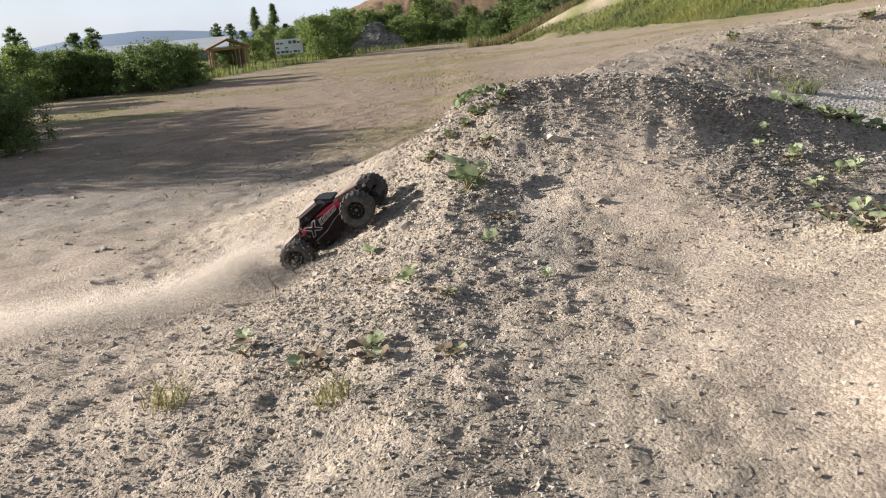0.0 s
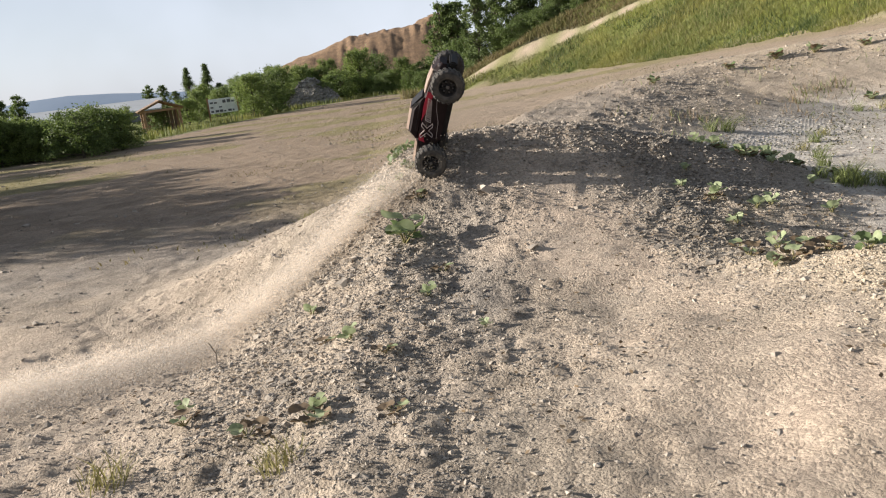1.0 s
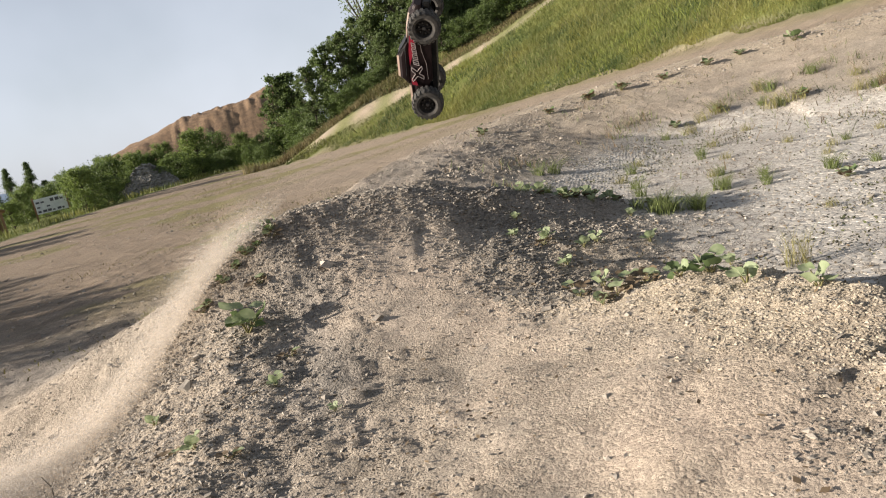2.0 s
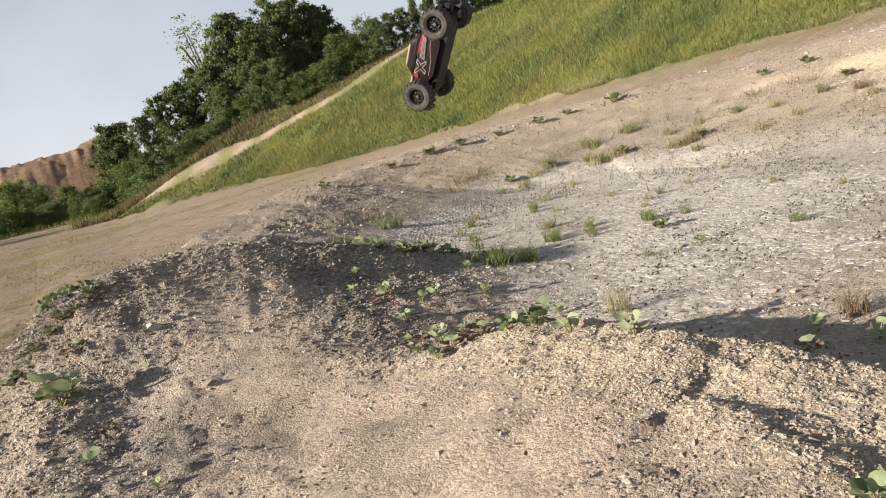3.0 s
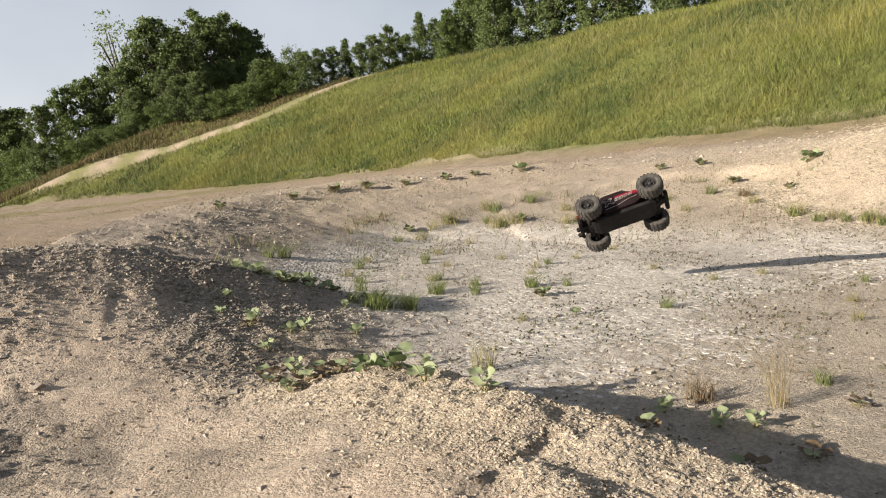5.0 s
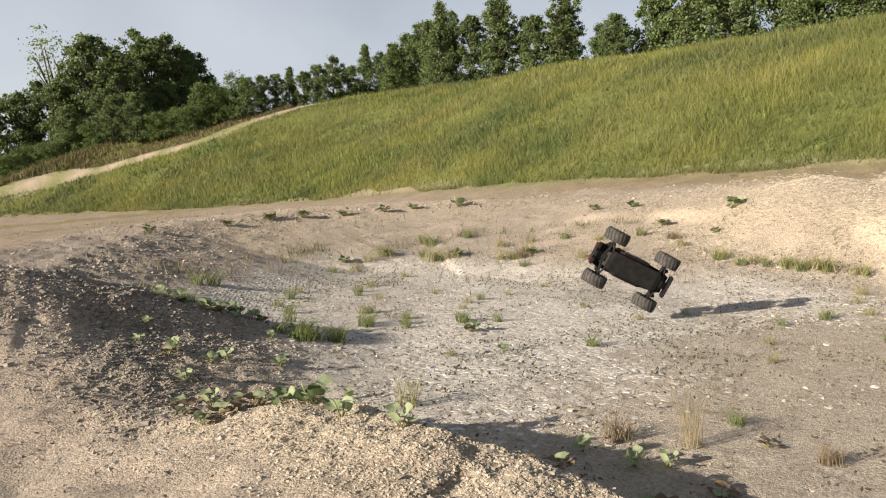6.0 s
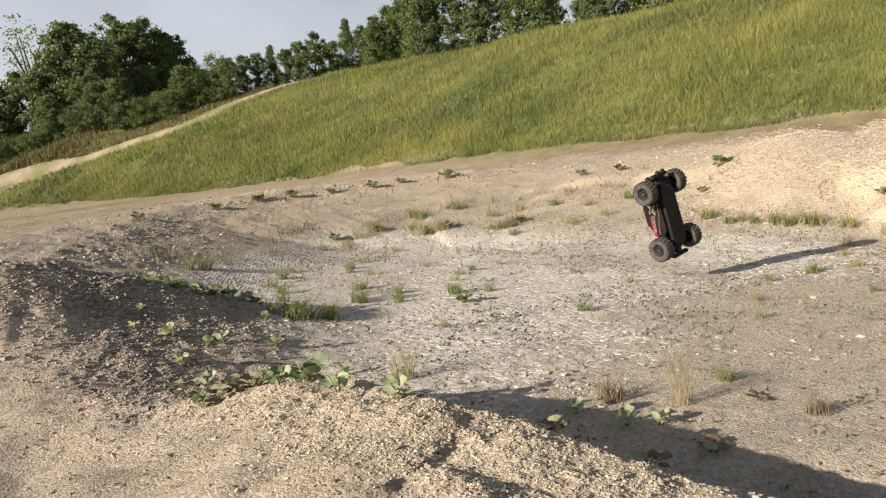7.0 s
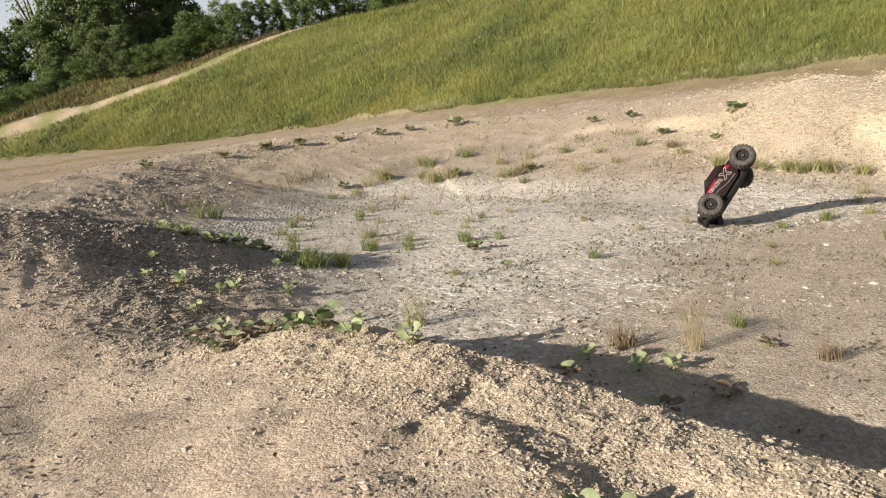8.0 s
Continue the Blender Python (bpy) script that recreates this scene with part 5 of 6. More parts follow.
    put_all(tagged(make_tuft("grass_tuft", 55, 0.13, 0.07, "blade_straw", 2, 1.0), "thin dry straw-coloured grass tuft", "grass"),
            [(8.55, 4.8, 1.7), (8.6, 4.4, 1.5), (8.69, 4.03, 1.7), (8.86, 3.67, 1.9), (8.8, 3.85, 1.7), (8.96, 3.41, 1.6), (8.95, 2.95, 1.6), (8.69, 5.44, 1.3), (8.06, 5.94, 1.3), (6.29, 8.5, 1.9), (6.7, 7.96, 2.2), (6.8, 7.7, 1.7), (7.21, 7.13, 1.7), (7.48, 6.97, 1.7), (7.64, 6.14, 1.4), (5.7, 8.33, 1.5), (6.0, 8.45, 1.6), (4.49, 6.03, 0.8), (5.15, 5.98, 0.8), (5.66, 5.41, 0.8), (4.99, 5.26, 0.8), (5.44, 3.65, 0.7), (5.91, 3.54, 0.7), (7.06, 2.54, 0.9), (-1.0, 2.19, 1.1), (-0.41, 1.98, 1.0), (-0.69, 7.6, 1.6), (-0.87, 7.37, 1.6), (-0.5, 7.0, 1.3), (-0.75, 6.6, 1.3), (3.9, 5.4, 0.8), (4.7, 5.0, 0.7), (5.6, 4.4, 0.7), (3.4, 3.6, 0.6), (5.0, 6.9, 1.0), (5.8, 7.4, 1.0), (7.6, 7.6, 1.4), (8.0, 7.4, 1.4), (8.4, 6.5, 1.3), (5.3, 2.5, 0.7), (4.8, 2.2, 0.7), (6.4, 5.6, 0.8), (4.1, 6.9, 0.9), (3.5, 6.2, 0.9), (7.7, 2.9, 0.9), (8.3, 3.1, 1.1)], "dry grass tufts", 6)
    put_all(tagged(make_tuft("grass_tuft", 80, 0.24, 0.06, "blade_straw", 3, 0.65, 0.0025), "tall yellow-green rush tuft on the mud", "grass"), [(2.52, 2.88, 1.0), (7.0, 8.6, 1.1)], "rush tufts", 7)
    put_all(tagged(make_tuft("reed_tuft", 55, 0.34, 0.05, "blade_dry", 4, 0.6, 0.0022), "tall thin dry reed tuft on the mud", "grass"), [(3.07, 1.65, 1.0)], "rush tufts", 8)
    put_all(tagged(make_tuft("grass_tuft", 90, 0.14, 0.06, "blade_brown", 5, 0.7), "low reddish-brown withered grass tuft", "grass"), [(2.92, 1.91, 1.0), (3.3, 1.2, 0.8), (7.3, 6.9, 1.2), (8.9, 5.7, 1.3)], "withered tufts", 9)
    # a thin bare twig sticking out of the dirt
    v, f = [], []
    tube(v, f, (0, 0, -0.03), (0.0, 0.02, 0.05), 0.004, 0.003, 5)
    tube(v, f, (0, 0.02, 0.05), (-0.03, 0.03, 0.11), 0.003, 0.002, 5)
    tube(v, f, (0, 0.02, 0.05), (0.02, 0.03, 0.09), 0.002, 0.001, 5)
    ob = new("twig", mesh_from("twig", v, f, MAT["bark"]))
    ob.location = (-1.02, 3.75, hz(-1.02, 3.75))
    tagged(ob, "thin dry twig standing in the dirt", "twig")


build_plants()


# ---- the far side of the flat ----
def build_hut():
    x, y = polar(-15.8, 45)
    hut = new("shelter_hut")
    hut.matrix_basis = pose(x, y, ground_z(x, y), 0, 0, 22)
    w, d, h = 1.25, 0.9, 1.45
    for sx in (-1, 1):
        for sy in (-1, 1):
            bm = bmesh.new()
            box(bm, sx * w - 0.09, sx * w + 0.09, sy * d - 0.09, sy * d + 0.09, -0.2, h, 0.01)
            bpart("post", bm, MAT["timber"], hut)
    for sy in (-1, 1):
        bm = bmesh.new()
        box(bm, -w - 0.25, w + 0.25, sy * d - 0.08, sy * d + 0.08, h, h + 0.16, 0.01)
        bpart("beam", bm, MAT["timber"], hut)
        bm = bmesh.new()
        for sx in (-1, 1):
            rod(bm, (sx * (w + 0.3), sy * (d + 0.1), h + 0.1), (0, sy * (d + 0.1), h + 0.72), 0.06, 6)
        bpart("rafter", bm, MAT["timber"], hut)
    for sx in (-1, 1):
        bm = bmesh.new()
        ang = math.atan2(0.62, w + 0.3)
        L = math.hypot(0.62, w + 0.3)
        m = Matrix.Translation((sx * (w + 0.3) / 2, 0, h + 0.45)) @ Matrix.Rotation(sx * ang, 4, "Y")
        for i in range(8):
            yy = -d - 0.3 + (2 * d + 0.6) * i / 8
            box(bm, -L / 2 - 0.08, L / 2 + 0.02, yy, yy + (2 * d + 0.6) / 8 - 0.02, 0, 0.05, 0, m)
        bpart("roof", bm, MAT["roof_wood"], hut, "weathered plank roof slope")
    for i in range(9):
        bm = bmesh.new()
        box(bm, -w + i * 2 * w / 9 + 0.01, -w + (i + 1) * 2 * w / 9 - 0.01, d - 0.02, d + 0.02, 0.0, h)
        bpart("wall_board", bm, MAT["roof_wood"], hut)
    bm = bmesh.new()
    box(bm, -0.9, 0.9, 0.45, 0.85, 0.4, 0.46, 0.01)
    box(bm, -0.85, -0.75, 0.5, 0.8, 0, 0.4)
    box(bm, 0.75, 0.85, 0.5, 0.8, 0, 0.4)
    bpart("bench", bm, MAT["timber"], hut)
    hut.scale = (0.74, 0.74, 0.74)
    tagged(hut, "small open timber shelter with a gabled plank roof", "hut")


def build_sign():
    x, y = polar(-11.5, 50)
    sign = new("notice_board")
    sign.matrix_basis = pose(x, y, ground_z(x, y), 0, 0, 12)
    bm = bmesh.new()
    box(bm, -0.85, 0.85, -0.03, 0.03, 0.45, 1.35, 0.008)
    panel = bpart("panel", bm, MAT["board_white"], sign, "white printed panel")
    rng = random.Random(3)
    for i in range(6):
        for j in range(3):
            if rng.random() < 0.75:
                bm = bmesh.new()
                a, b = -0.78 + i * 0.26, 0.52 + j * 0.27
                box(bm, a, a + rng.uniform(0.10, 0.22), -0.036, -0.031, b, b + rng.uniform(0.08, 0.20))
                bpart("picture", bm, MAT["board_dark"], panel)
    for sx in (-1, 1):
        bm = bmesh.new()
        box(bm, sx * 0.9 - 0.05, sx * 0.9 + 0.05, -0.05, 0.05, -0.2, 1.45, 0.01)
        bpart("post", bm, MAT["timber"], sign)
    tagged(sign, "white notice board with dark pictures on timber posts", "sign")


def build_barn():
    x, y = polar(-20.5, 85)
    barn = new("barn")
    barn.matrix_basis = pose(x, y, -0.9, 0, 0, 12)
    bm = bmesh.new()
    box(bm, -7, 7, -3, 3, 0, 2.0)
    bpart("wall", bm, MAT["barn_wall"], barn)
    for sy in (-1, 1):
        v = [(-7.4, sy * 3.4, 1.9), (7.4, sy * 3.4, 1.9), (7.4, 0, 2.9), (-7.4, 0, 2.9)]
        v += [(a, b, c + 0.12) for a, b, c in v]
        f = [(0, 1, 2, 3), (7, 6, 5, 4), (0, 4, 5, 1), (1, 5, 6, 2), (2, 6, 7, 3), (3, 7, 4, 0)]
        part("roof", v, f, MAT["barn_roof"], barn, "pale grey sheet roof slope")
    tagged(barn, "long low barn with a pale grey sheet roof", "barn")


def build_heap():
    rng = np.random.default_rng(8)
    cx, cy = polar(-5.2, 60)
    n = 2600
    a, r = rng.uniform(0, 6.28, n), np.sqrt(rng.uniform(0, 1, n))
    x, y = r * np.cos(a) * 2.3, r * np.sin(a) * 1.8
    top = 1.9 * (1 - r ** 1.5) * (1 + 0.12 * np.sin(3 * a))
    V, F = lumps(rng, x * 0, y * 0, np.full(n, 0.15) * rng.uniform(0.5, 1.4, n))
    nv = len(ICO_V)
    V = V.reshape(n, nv, 3) - V.reshape(n, nv, 3).mean(1)[:, None] + np.stack([x, y, top], -1)[:, None]
    ob = new("stone_pile", big_mesh("stone_pile", V.reshape(-1, 3), F, MAT["grey_stone"]))
    ob.location = (cx, cy, ground_z(cx, cy) - 0.1)
    tagged(ob, "grey heap of dumped stones among shrubs", "stone heap", kind="stuff")
    v, f = [], []
    tube(v, f, (0, 0, -0.2), (0, 0, 1.3), 0.06, 0.06, 8)
    post = new("marker_post", mesh_from("marker_post", v, f, MAT["board_white"]))
    px, py = polar(31.2, 60)
    post.location = (px, py, ground_z(px, py))
    tagged(post, "short white marker post beside the hill path", "post")


build_hut()
build_sign()
build_barn()
build_heap()


# ---- the model truck ----
def build_truck():
    """Origin midway between the axles at wheel-centre height; x ahead, y to its left, z up."""
    truck = new("model_truck")
    wb, tr, R, W = 0.237, 0.190, 0.099, 0.092
    # body shell: stations along x with half width, floor and top heights
    def shell(stations, n=10):
        v, f = [], []
        for x, w, z0, z1, wt in stations:
            ring = [(w, z0), (w * 1.02, z0 + (z1 - z0) * 0.35), (w, z0 + (z1 - z0) * 0.62), (wt, z1 - 0.010), (wt * 0.85, z1)]
            ring = ring + [(-a, b) for a, b in reversed(ring)]
            v += [(x, a, b) for a, b in ring]
        k = 10
        for i in range(len(stations) - 1):
            for j in range(k):
                a, b = i * k + j, i * k + (j + 1) % k
                f.append((a, b, b + k, a + k))
        f.append(tuple(range(k - 1, -1, -1)))
        f.append(tuple(range((len(stations) - 1) * k, len(stations) * k)))
        return v, f
    v, f = shell([(-0.330, 0.075, 0.020, 0.075, 0.062), (-0.30, 0.090, 0.005, 0.105, 0.076), (-0.17, 0.096, 0.0, 0.112, 0.084), (-0.12, 0.104, -0.030, 0.114, 0.088),
                  (0.10, 0.104, -0.030, 0.114, 0.088), (0.15, 0.096, 0.005, 0.110, 0.082), (0.28, 0.086, 0.018, 0.094, 0.070), (0.325, 0.070, 0.025, 0.068, 0.055)])
    body = part("body", v, f, MAT["shell_dark"], truck, "scuffed glossy dark body shell")
    v, f = shell([(-0.155, 0.085, 0.112, 0.122, 0.078), (-0.115, 0.088, 0.112, 0.178, 0.070), (0.02, 0.088, 0.112, 0.182, 0.070), (0.105, 0.085, 0.112, 0.124, 0.076)])
    cab = part("cab", v, f, MAT["shell_dark"], body)
    for sy in (-1, 1):
        for x0, x1 in ((-0.105, -0.045), (-0.035, 0.055)):
            v = [(x0, sy * 0.0905, 0.128), (x1 + 0.02, sy * 0.0905, 0.128), (x1, sy * 0.0765, 0.166), (x0 + 0.006, sy * 0.0765, 0.166)]
            v += [(a, b - sy * 0.006, c) for a, b, c in v]
            part("side_window", v, [(0, 1, 2, 3), (7, 6, 5, 4), (0, 4, 5, 1), (1, 5, 6, 2), (2, 6, 7, 3), (3, 7, 4, 0)], MAT["tinted"], cab, "dark tinted side window")
        # red flash by the front wheel, pale outlined print running back from it
        def flat(name, shapes, mat, label, off=0.003):
            v, f = [], []
            for pts in shapes:
                o, k = len(v), len(pts)
                v += [(x, sy * (0.1065 + off - max(0, z - 0.06) * 0.18), z) for x, z in pts] + [(x, sy * 0.090, z) for x, z in pts]
                f += [tuple(range(o, o + k)), tuple(range(o + 2 * k - 1, o + k - 1, -1))] + [(o + i, o + i + k, o + (i + 1) % k + k, o + (i + 1) % k) for i in range(k)]
            part(name, v, f, mat, body, label)

        def strokes(corners, w, closed=True):
            out = []
            for (ax, az), (bx, bz) in zip(corners, corners[1:] + (corners[:1] if closed else [])):
                L = math.hypot(bx - ax, bz - az)
                nx, nz = -(bz - az) / L * w / 2, (bx - ax) / L * w / 2
                out.append([(ax + nx, az + nz), (bx + nx, bz + nz), (bx - nx, bz - nz), (ax - nx, az - nz)])
            return out
        flat("red_panel", [[(0.150, 0.100), (0.06, 0.108), (-0.03, 0.104), (0.02, 0.088), (0.10, 0.070), (0.150, 0.062)]], MAT["shell_red"], "bright red flash by the front wheel", 0.001)
        flat("red_panel", [[(-0.155, 0.096), (-0.115, 0.100), (-0.125, 0.072), (-0.160, 0.060)]], MAT["shell_red"], "red flash behind the rear wheel arch", 0.001)
        flat("pale_mark", strokes([(-0.118, 0.022), (-0.098, 0.022), (-0.082, 0.050), (-0.052, 0.030), (-0.034, 0.034), (-0.068, 0.062), (-0.044, 0.094), (-0.064, 0.096), (-0.084, 0.072), (-0.122, 0.096), (-0.136, 0.090), (-0.098, 0.058)], 0.0035), MAT["shell_white"], "white outlined cross print", 0.005)
        for i in range(4):
            x, z, h = -0.030 + i * 0.036, 0.048 + i * 0.005, 0.036 - i * 0.003
            flat("pale_mark", strokes([(x, z), (x + 0.026, z + 0.004), (x + 0.034, z + h), (x + 0.008, z + h - 0.004)], 0.003) + strokes([(x + 0.012, z + 0.003), (x + 0.019, z + h - 0.004)], 0.003, False), MAT["shell_white"], "white outlined print", 0.005)
        flat("sill_line", strokes([(-0.12, -0.004), (-0.02, 0.004), (0.06, 0.030), (0.135, 0.040)], 0.0022, False), MAT["shell_white"], "thin pale sweeping lines", 0.002)
        v = [(-0.325, sy * 0.060, 0.078), (-0.295, sy * 0.076, 0.109), (-0.165, sy * 0.086, 0.117), (-0.165, sy * 0.094, 0.104), (-0.295, sy * 0.089, 0.092), (-0.325, sy * 0.074, 0.064)]
        v += [(a, b * 0.85, c - 0.006) for a, b, c in v]
        part("bed_edge", v, [(0, 1, 4, 5), (1, 2, 3, 4), (6, 11, 10, 7), (7, 10, 9, 8), (0, 6, 7, 1), (1, 7, 8, 2), (2, 8, 9, 3), (3, 9, 10, 4), (4, 10, 11, 5), (5, 11, 6, 0)], MAT["shell_cream"], body, "scuffed cream edge of the truck bed")
        # cream strip along each edge of the cab roof
        v = [(-0.112, sy * 0.060, 0.182), (0.018, sy * 0.060, 0.186), (0.020, sy * 0.072, 0.172), (-0.114, sy * 0.072, 0.168)]
        v += [(a, b * 0.9, c - 0.008) for a, b, c in v]
        part("roof_strip", v, [(0, 1, 2, 3), (7, 6, 5, 4), (0, 4, 5, 1), (1, 5, 6, 2), (2, 6, 7, 3), (3, 7, 4, 0)], MAT["shell_cream"], cab, "cream strip along the roof edge")
        bm = bmesh.new()
        box(bm, 0.296, 0.318, sy * 0.040, sy * 0.072, 0.052, 0.074, 0.004)
        bpart("headlight", bm, MAT["shell_white"], body, "pale headlight")
        bm = bmesh.new()
        box(bm, -0.342, -0.322, sy * 0.045, sy * 0.08, 0.040, 0.066, 0.004)
        bpart("tail_light", bm, MAT["lamp_red"], body, "small red tail light")
    # hood with a pale patch, windscreen
    v, f = shell([(0.13, 0.075, 0.112, 0.121, 0.068), (0.20, 0.072, 0.100, 0.118, 0.062), (0.275, 0.062, 0.085, 0.104, 0.052)])
    part("hood", v, f, MAT["shell_cream"], body, "pale scuffed hood scoop")
    v = [(0.110, -0.072, 0.128), (0.110, 0.072, 0.128), (0.034, 0.064, 0.178), (0.034, -0.064, 0.178)]
    v = v + [(a - 0.008, b, c - 0.004) for a, b, c in v]
    part("windscreen", v, [(0, 1, 2, 3), (7, 6, 5, 4), (0, 4, 5, 1), (1, 5, 6, 2), (2, 6, 7, 3), (3, 7, 4, 0)], MAT["tinted"], cab, "dark tinted windscreen")
    # chassis tray with turned-up ends and ribs
    prof = [(-0.30, 0.0), (-0.235, -0.052), (-0.20, -0.060), (0.20, -0.060), (0.235, -0.052), (0.30, 0.0)]
    v, f = [], []
    for i, (x, z) in enumerate(prof):
        w = 0.040 if i in (0, 5) else 0.060 if i in (1, 4) else 0.080
        v += [(x, -w, z), (x, w, z), (x, w, z + 0.03), (x, -w, z + 0.03)]
    for i in range(5):
        for j in range(4):
            a, b = i * 4 + j, i * 4 + (j + 1) % 4
            f.append((a, b, b + 4, a + 4))
    f += [(3, 2, 1, 0), (20, 21, 22, 23)]
    part("chassis", v, f, MAT["black_plastic"], truck, "dusty black chassis tray")
    for sx in (-1, 1):
        bm = bmesh.new()
        box(bm, sx * wb - 0.045, sx * wb + 0.045, -0.040, 0.040, -0.045, 0.045, 0.012)
        bpart("gearbox", bm, MAT["black_plastic"], truck)
        bm = bmesh.new()
        box(bm, sx * 0.335 - 0.014, sx * 0.335 + 0.014, -0.095, 0.095, -0.035, 0.012, 0.008)
        box(bm, min(sx * 0.26, sx * 0.335), max(sx * 0.26, sx * 0.335), -0.03, 0.03, -0.02, 0.005, 0.004)
        bpart("bumper", bm, MAT["black_plastic"], truck, "black plastic bumper")
        bm = bmesh.new()
        box(bm, sx * 0.265 - 0.006, sx * 0.265 + 0.006, -0.075, 0.075, 0.02, 0.095, 0.003)
        bpart("shock_tower", bm, MAT["black_plastic"], truck)
        for sy in (-1, 1):
            bm = bmesh.new()
            for dx in (-0.035, 0.035):
                rod(bm, (sx * wb + dx, sy * 0.035, -0.03), (sx * wb, sy * 0.145, -0.018), 0.008, 6)
            rod(bm, (sx * wb, sy * 0.035, 0.022), (sx * wb, sy * 0.14, 0.028), 0.005, 6)
            rod(bm, (sx * wb, sy * 0.03, 0), (sx * wb, sy * 0.15, 0), 0.007, 8)
            bpart("suspension_arm", bm, MAT["black_plastic"], truck)
            bm = bmesh.new()
            rod(bm, (sx * (wb + 0.03), sy * 0.115, -0.02), (sx * 0.262, sy * 0.068, 0.085), 0.012, 8)
            rod(bm, (sx * (wb + 0.03), sy * 0.115, -0.02), (sx * 0.258, sy * 0.085, 0.045), 0.016, 10)
            bpart("shock_absorber", bm, MAT["rim_black"], truck)
    # wheelie bar at the rear
    bm = bmesh.new()
    for sy in (-1, 1):
        rod(bm, (-0.29, sy * 0.02, -0.02), (-0.360, sy * 0.03, -0.035), 0.006, 6)
        rod(bm, (-0.360, sy * 0.022, -0.037), (-0.360, sy * 0.042, -0.037), 0.016, 12)
    bpart("wheelie_bar", bm, MAT["black_plastic"], truck, "small wheelie bar with rollers")

    # wheels: tyre with staggered lugs, dished rim with spokes and nuts
    tv, tf = lathe([(R * 0.52, -W * 0.42), (R * 0.66, -W * 0.50), (R * 0.86, -W * 0.48), (R * 0.93, -W * 0.36), (R * 0.95, 0), (R * 0.93, W * 0.36), (R * 0.86, W * 0.48), (R * 0.66, W * 0.50), (R * 0.52, W * 0.42)], 36)
    for i in range(20):
        for side, off in ((-1, 0.0), (1, 0.5), (0, 0.25)):
            a = 2 * math.pi * (i + off) / 20
            y0, y1 = {-1: (-W * 0.52, -W * 0.12), 1: (W * 0.12, W * 0.52), 0: (-W * 0.16, W * 0.16)}[side]
            b = len(tv)
            hw = 0.085 if side else 0.06
            for rr in (R * 0.90, R * 1.0):
                for yy in (y0, y1):
                    for da in (-hw, hw):
                        shrink = 0.9 if side and abs(yy) > W * 0.4 and rr > R * 0.95 else 1.0
                        tv.append((rr * shrink ** 0.4 * math.cos(a + da * 0.9), yy * shrink, rr * shrink ** 0.4 * math.sin(a + da * 0.9)))
            tf += [(b, b + 1, b + 3, b + 2), (b + 4, b + 6, b + 7, b + 5), (b, b + 4, b + 5, b + 1), (b + 2, b + 3, b + 7, b + 6), (b, b + 2, b + 6, b + 4), (b + 1, b + 5, b + 7, b + 3)]
    tyre_me = mesh_from("tyre", tv, tf, MAT["rubber"])
    # rim built for the wheel's outside towards +y
    rv, rf = lathe([(R * 0.53, -W * 0.40), (R * 0.56, W * 0.42), (R * 0.50, W * 0.42), (R * 0.46, W * 0.10), (0.022, W * 0.02), (0.001, W * 0.02)], 28)
    rim_me = mesh_from("rim", rv, rf, MAT["rim_black"], True)
    sp = bmesh.new()
    for i in range(6):
        a = 2 * math.pi * i / 6
        m = Matrix.Rotation(-a, 4, "Y")
        box(sp, 0.012, R * 0.50, W * 0.05, W * 0.22, -0.007, 0.007, 0.002, m)
    spoke_me = bpy.data.meshes.new("spokes")
    sp.to_mesh(spoke_me)
    sp.free()
    spoke_me.materials.append(MAT["rim_black"])
    nb = bmesh.new()
    rod(nb, (0, W * 0.05, 0), (0, W * 0.34, 0), 0.011, 6)
    nut_me = bpy.data.meshes.new("nut")
    nb.to_mesh(nut_me)
    nb.free()
    nut_me.materials.append(MAT["steel"])
    bb = bmesh.new()
    rod(bb, (0, W * 0.14, 0), (0, W * 0.26, 0), 0.005, 6)
    bolt_me = bpy.data.meshes.new("bolt")
    bb.to_mesh(bolt_me)
    bb.free()
    bolt_me.materials.append(MAT["steel"])
    wheels = []
    for sx in (1, -1):
        for sy in (1, -1):
            wheel = new("wheel")
            wheel.parent = truck
            turn = 0 if sy > 0 else 180
            for nm, me in (("tyre", tyre_me), ("rim", rim_me), ("spokes", spoke_me), ("nut", nut_me)):
                ob = new(nm, me)
                ob.parent = wheel
                ob.matrix_basis = pose(0, 0, 0, 0, 0, turn)
            for i in range(6):
                a = 2 * math.pi * (i + 0.5) / 6
                ob = new("bolt", bolt_me)
                ob.parent = wheel
                ob.matrix_basis = pose(0, 0, 0, 0, 0, turn) @ pose(0.030 * math.cos(a), 0, 0.030 * math.sin(a))
            wheels.append((wheel, sx * wb, sy * tr))
    tagged(truck, "dusty black and red model monster truck, airborne, big knobbly tyres", "toy truck")
    return truck, wheels


TRUCK, WHEELS = build_truck()


# ---- dust ----
def make_puff(n, sx, sy, sz, size, seed, mat="dust"):
    rng = np.random.default_rng(seed)
    c = rng.normal(size=(n, 3)) * np.array([sx, sy, sz])
    c[:, 2] = np.abs(c[:, 2])
    u, w = rng.normal(size=(n, 3)), rng.normal(size=(n, 3))
    u /= np.linalg.norm(u, axis=1)[:, None]
    w /= np.linalg.norm(w, axis=1)[:, None]
    s = size * rng.uniform(0.5, 1.4, (n, 1))
    V = np.stack([c + u * s, c + w * s, c - (u + w) * s * 0.5], 1).reshape(-1, 3)
    return big_mesh("dust_puff", V, np.arange(3 * n).reshape(-1, 3), MAT[mat])


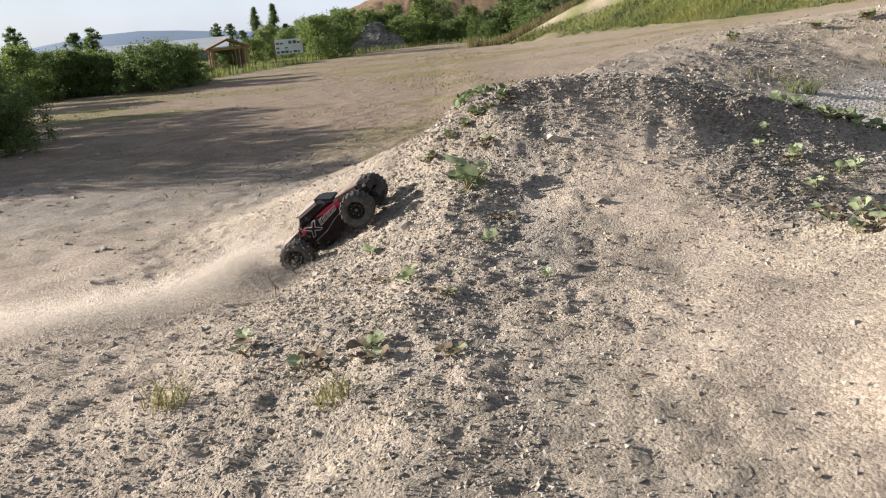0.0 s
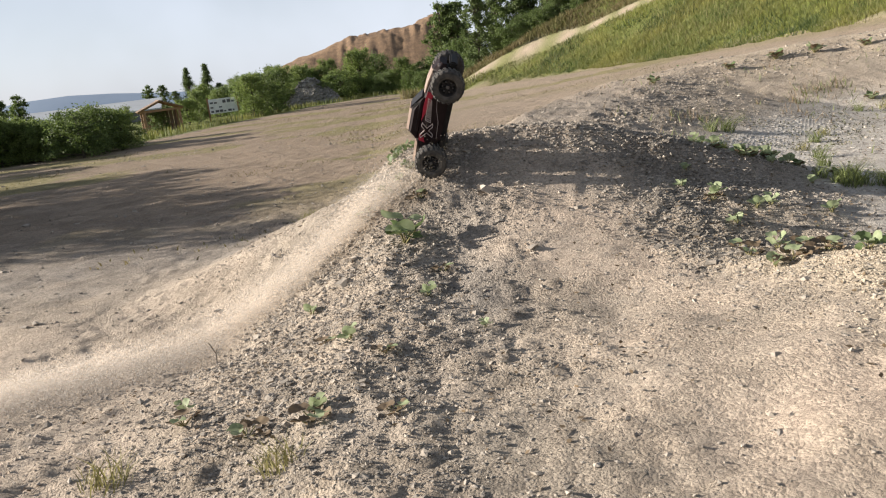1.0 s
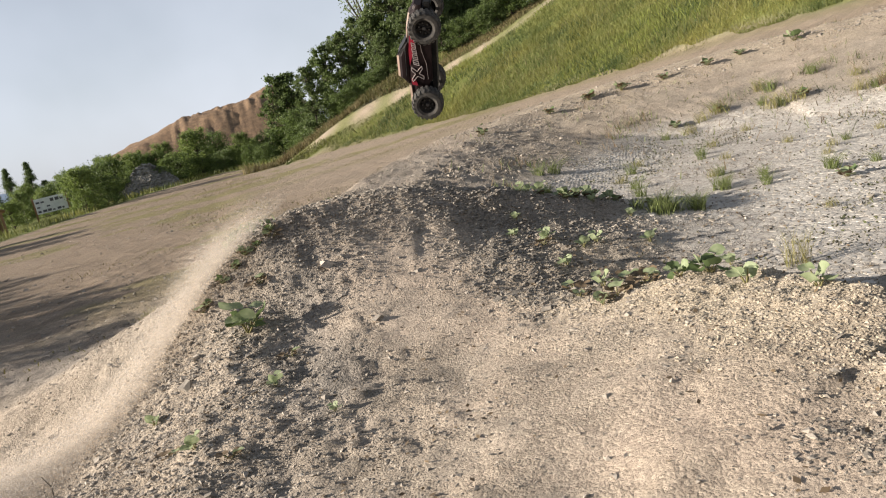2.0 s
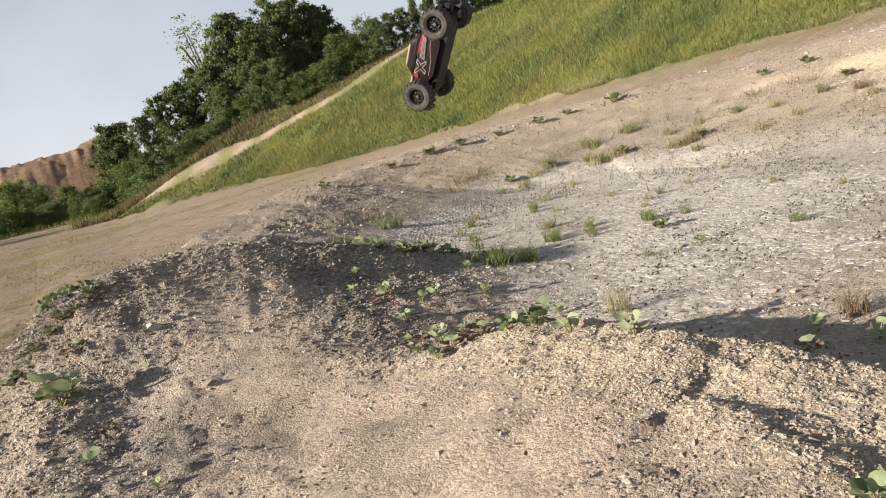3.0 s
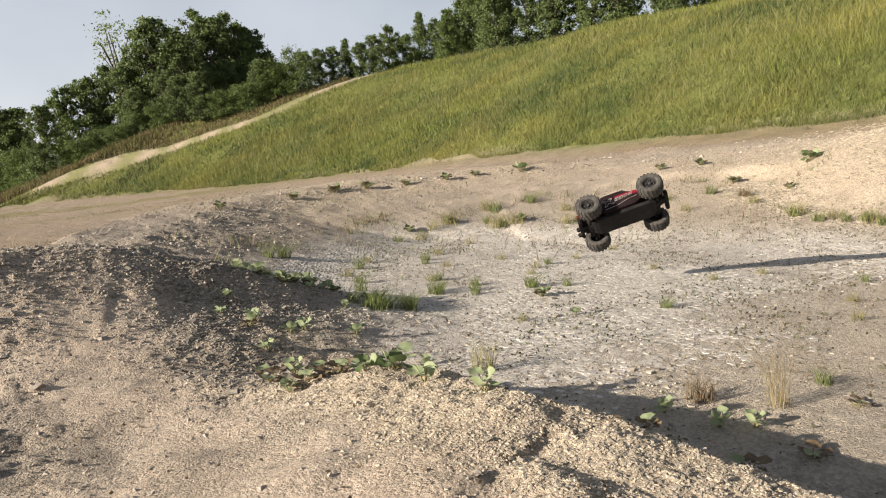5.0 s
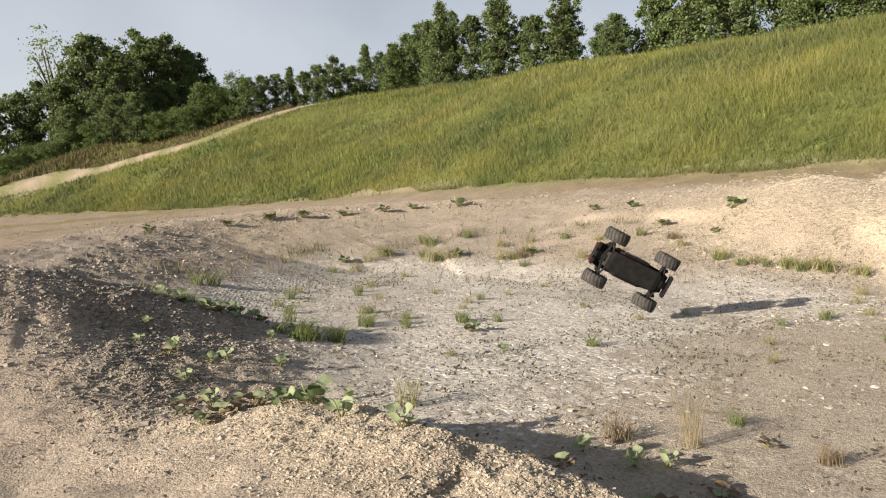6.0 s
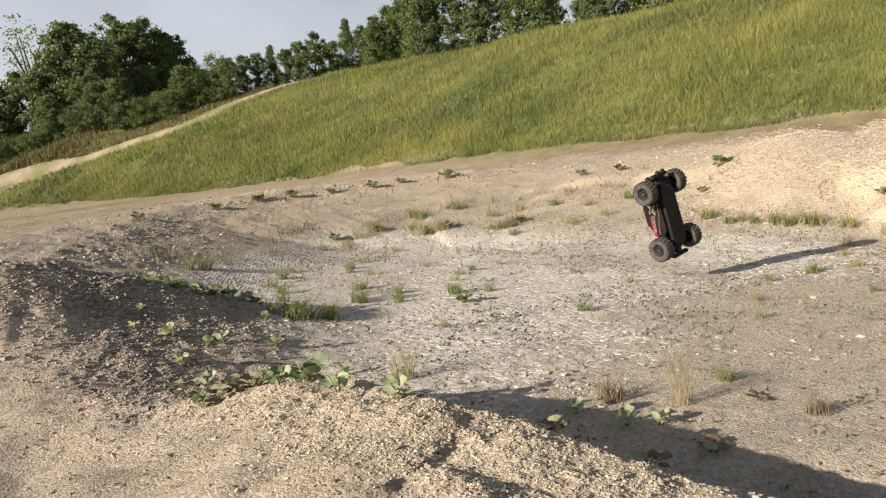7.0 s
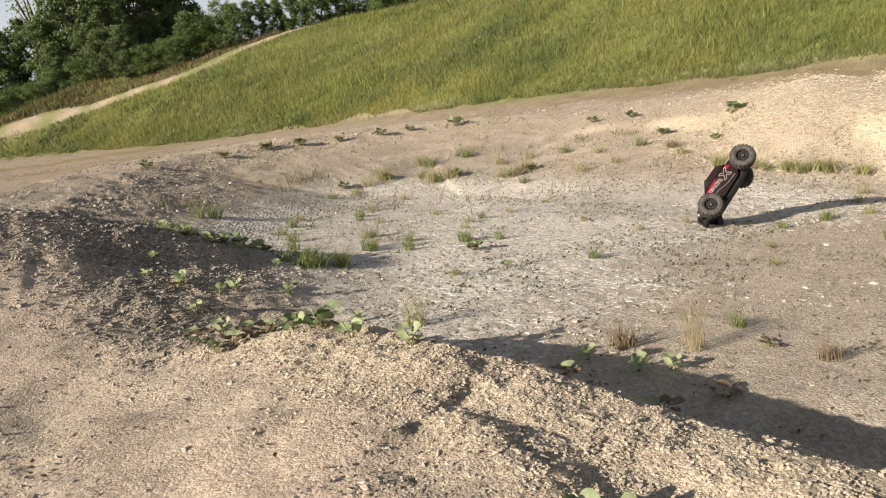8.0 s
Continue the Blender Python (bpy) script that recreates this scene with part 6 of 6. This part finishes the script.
def build_dust():
    out = []
    # start, then the way it goes: seconds and place
    low, high = (0.24, 0.15, 0.045), (0.19, 0.12, 0.080)
    plan = [
        (low, 0, [(0, -2.25, 3.42, 0.17), (1.7, -2.22, 3.45, 0.19), (3.5, -2.9, 3.7, 0.3), (8, -4.2, 4.2, 0.6)]),
        (low, 0, [(0, -1.88, 3.66, 0.13), (1.7, -1.86, 3.66, 0.15), (3.5, -2.6, 3.9, 0.3), (8, -3.8, 4.4, 0.6)]),
        (low, 0, [(0, -1.52, 3.90, 0.11), (1.7, -1.50, 3.88, 0.13), (3.5, -2.3, 4.1, 0.3), (8, -3.4, 4.6, 0.6)]),
        (low, 0, [(0, -1.22, 4.10, 0.10), (1.7, -1.18, 4.02, 0.12), (3.5, -2.0, 4.3, 0.3), (8, -3.0, 4.8, 0.7)]),
        (high, -10, [(0, -1.30, 4.18, 0.07), (0.5, -1.02, 4.28, 0.14), (1.7, -0.98, 4.16, 0.15), (3.5, -1.8, 4.4, 0.4), (8, -2.8, 5.0, 0.8)]),
        (high, -28, [(0, -1.42, 4.14, 0.06), (0.5, -0.80, 4.42, 0.25), (1.0, -0.78, 4.38, 0.24), (1.7, -0.74, 4.32, 0.24), (3.5, -1.6, 4.6, 0.5), (8, -2.6, 5.2, 0.9)]),
        (high, -40, [(0, -1.42, 4.14, 0.06), (0.5, -0.78, 4.46, 0.26), (1.0, -0.52, 4.47, 0.40), (1.7, -0.48, 4.50, 0.42), (3.5, -1.4, 4.8, 0.7), (8, -2.4, 5.4, 1.0)]),
        (high, -40, [(0, -1.42, 4.14, 0.06), (0.5, -0.72, 4.48, 0.30), (1.0, -0.22, 4.58, 0.60), (1.7, -0.18, 4.66, 0.68), (3.5, -1.2, 5.0, 0.9), (8, -2.2, 5.6, 1.1)]),
        (high, -30, [(0, -1.42, 4.14, 0.06), (0.5, -0.72, 4.48, 0.30), (1.0, -0.02, 4.66, 0.72), (1.7, 0.10, 4.78, 0.88), (3.5, -1.0, 5.2, 1.1), (8, -2.0, 5.8, 1.3)]),
    ]
    for i, (spread, tilt, way) in enumerate(plan):
        ob = new("dust_puff", make_puff(46000 if i < 4 else 36000, *spread, 0.0050, 50 + i))
        out.append((tagged(ob, "pale tan dust thrown up behind the truck", "dust", "dust cloud", "stuff"), tilt, way))
    return out


PUFFS = build_dust()


def motions():
    rows = [
        (0.0, (-0.758, 4.33, 0.365), (4.4, -34.9, -9.1)), (0.5, (-0.233, 4.559, 0.793), (15.4, -50.0, -15.7)),
        (1.0, (0.344, 4.622, 1.2), (41.1, -64.9, -45.9)), (1.5, (0.933, 4.637, 1.561), (75.3, -66.0, -86.8)),
        (2.8, (2.409, 4.419, 1.935), (26.5, -58.0, -71.4)), (3.0, (2.651, 4.379, 1.921), (20.8, -55.8, -70.1)),
        (3.5, (3.194, 4.314, 1.826), (-1.6, -47.9, -60.0)), (4.0, (3.697, 4.175, 1.651), (-19.4, -38.2, -54.9)),
        (4.5, (4.229, 4.085, 1.372), (-31.9, -27.2, -50.2)), (5.0, (4.731, 3.952, 0.974), (-48.9, -17.8, -40.9)),
        (5.2, (4.894, 3.84, 0.774), (-48.1, -11.7, -45.0)), (5.5, (5.06, 3.76, 0.64), (-58, 2, -38)), (5.9, (5.25, 3.67, 0.78), (-74, 20, -30)),
        (6.3, (5.44, 3.593, 0.892), (-88.2, 40.6, -22.5)), (6.5, (5.51, 3.57, 0.916), (-80.7, 46.4, -16.9)),
        (7.0, (5.702, 3.458, 0.938), (-121.4, 75.2, -35.1)), (7.5, (5.86, 3.361, 0.872), (48.9, 79.8, 152.0)),
        (8.0, (5.981, 3.22, 0.682), (49.1, 49.4, 162.1)),
    ]
    walk(TRUCK, [(t, pose(*p, *r)) for t, p, r in rows])
    for k, (wheel, x, y) in enumerate(WHEELS):
        turn, spin = 20.0 * k, []
        for i in range(33):
            t = i * 0.25
            spin.append((t, pose(x, y, 0, 0, turn, 0)))
            turn += 70 if t < 1.5 else 28 if t < 5.5 else 12
        walk(wheel, spin)
    for ob, tilt, way in PUFFS:
        walk(ob, [(t, pose(x, y, z, 0, tilt, 0)) for t, x, y, z in way])


motions()
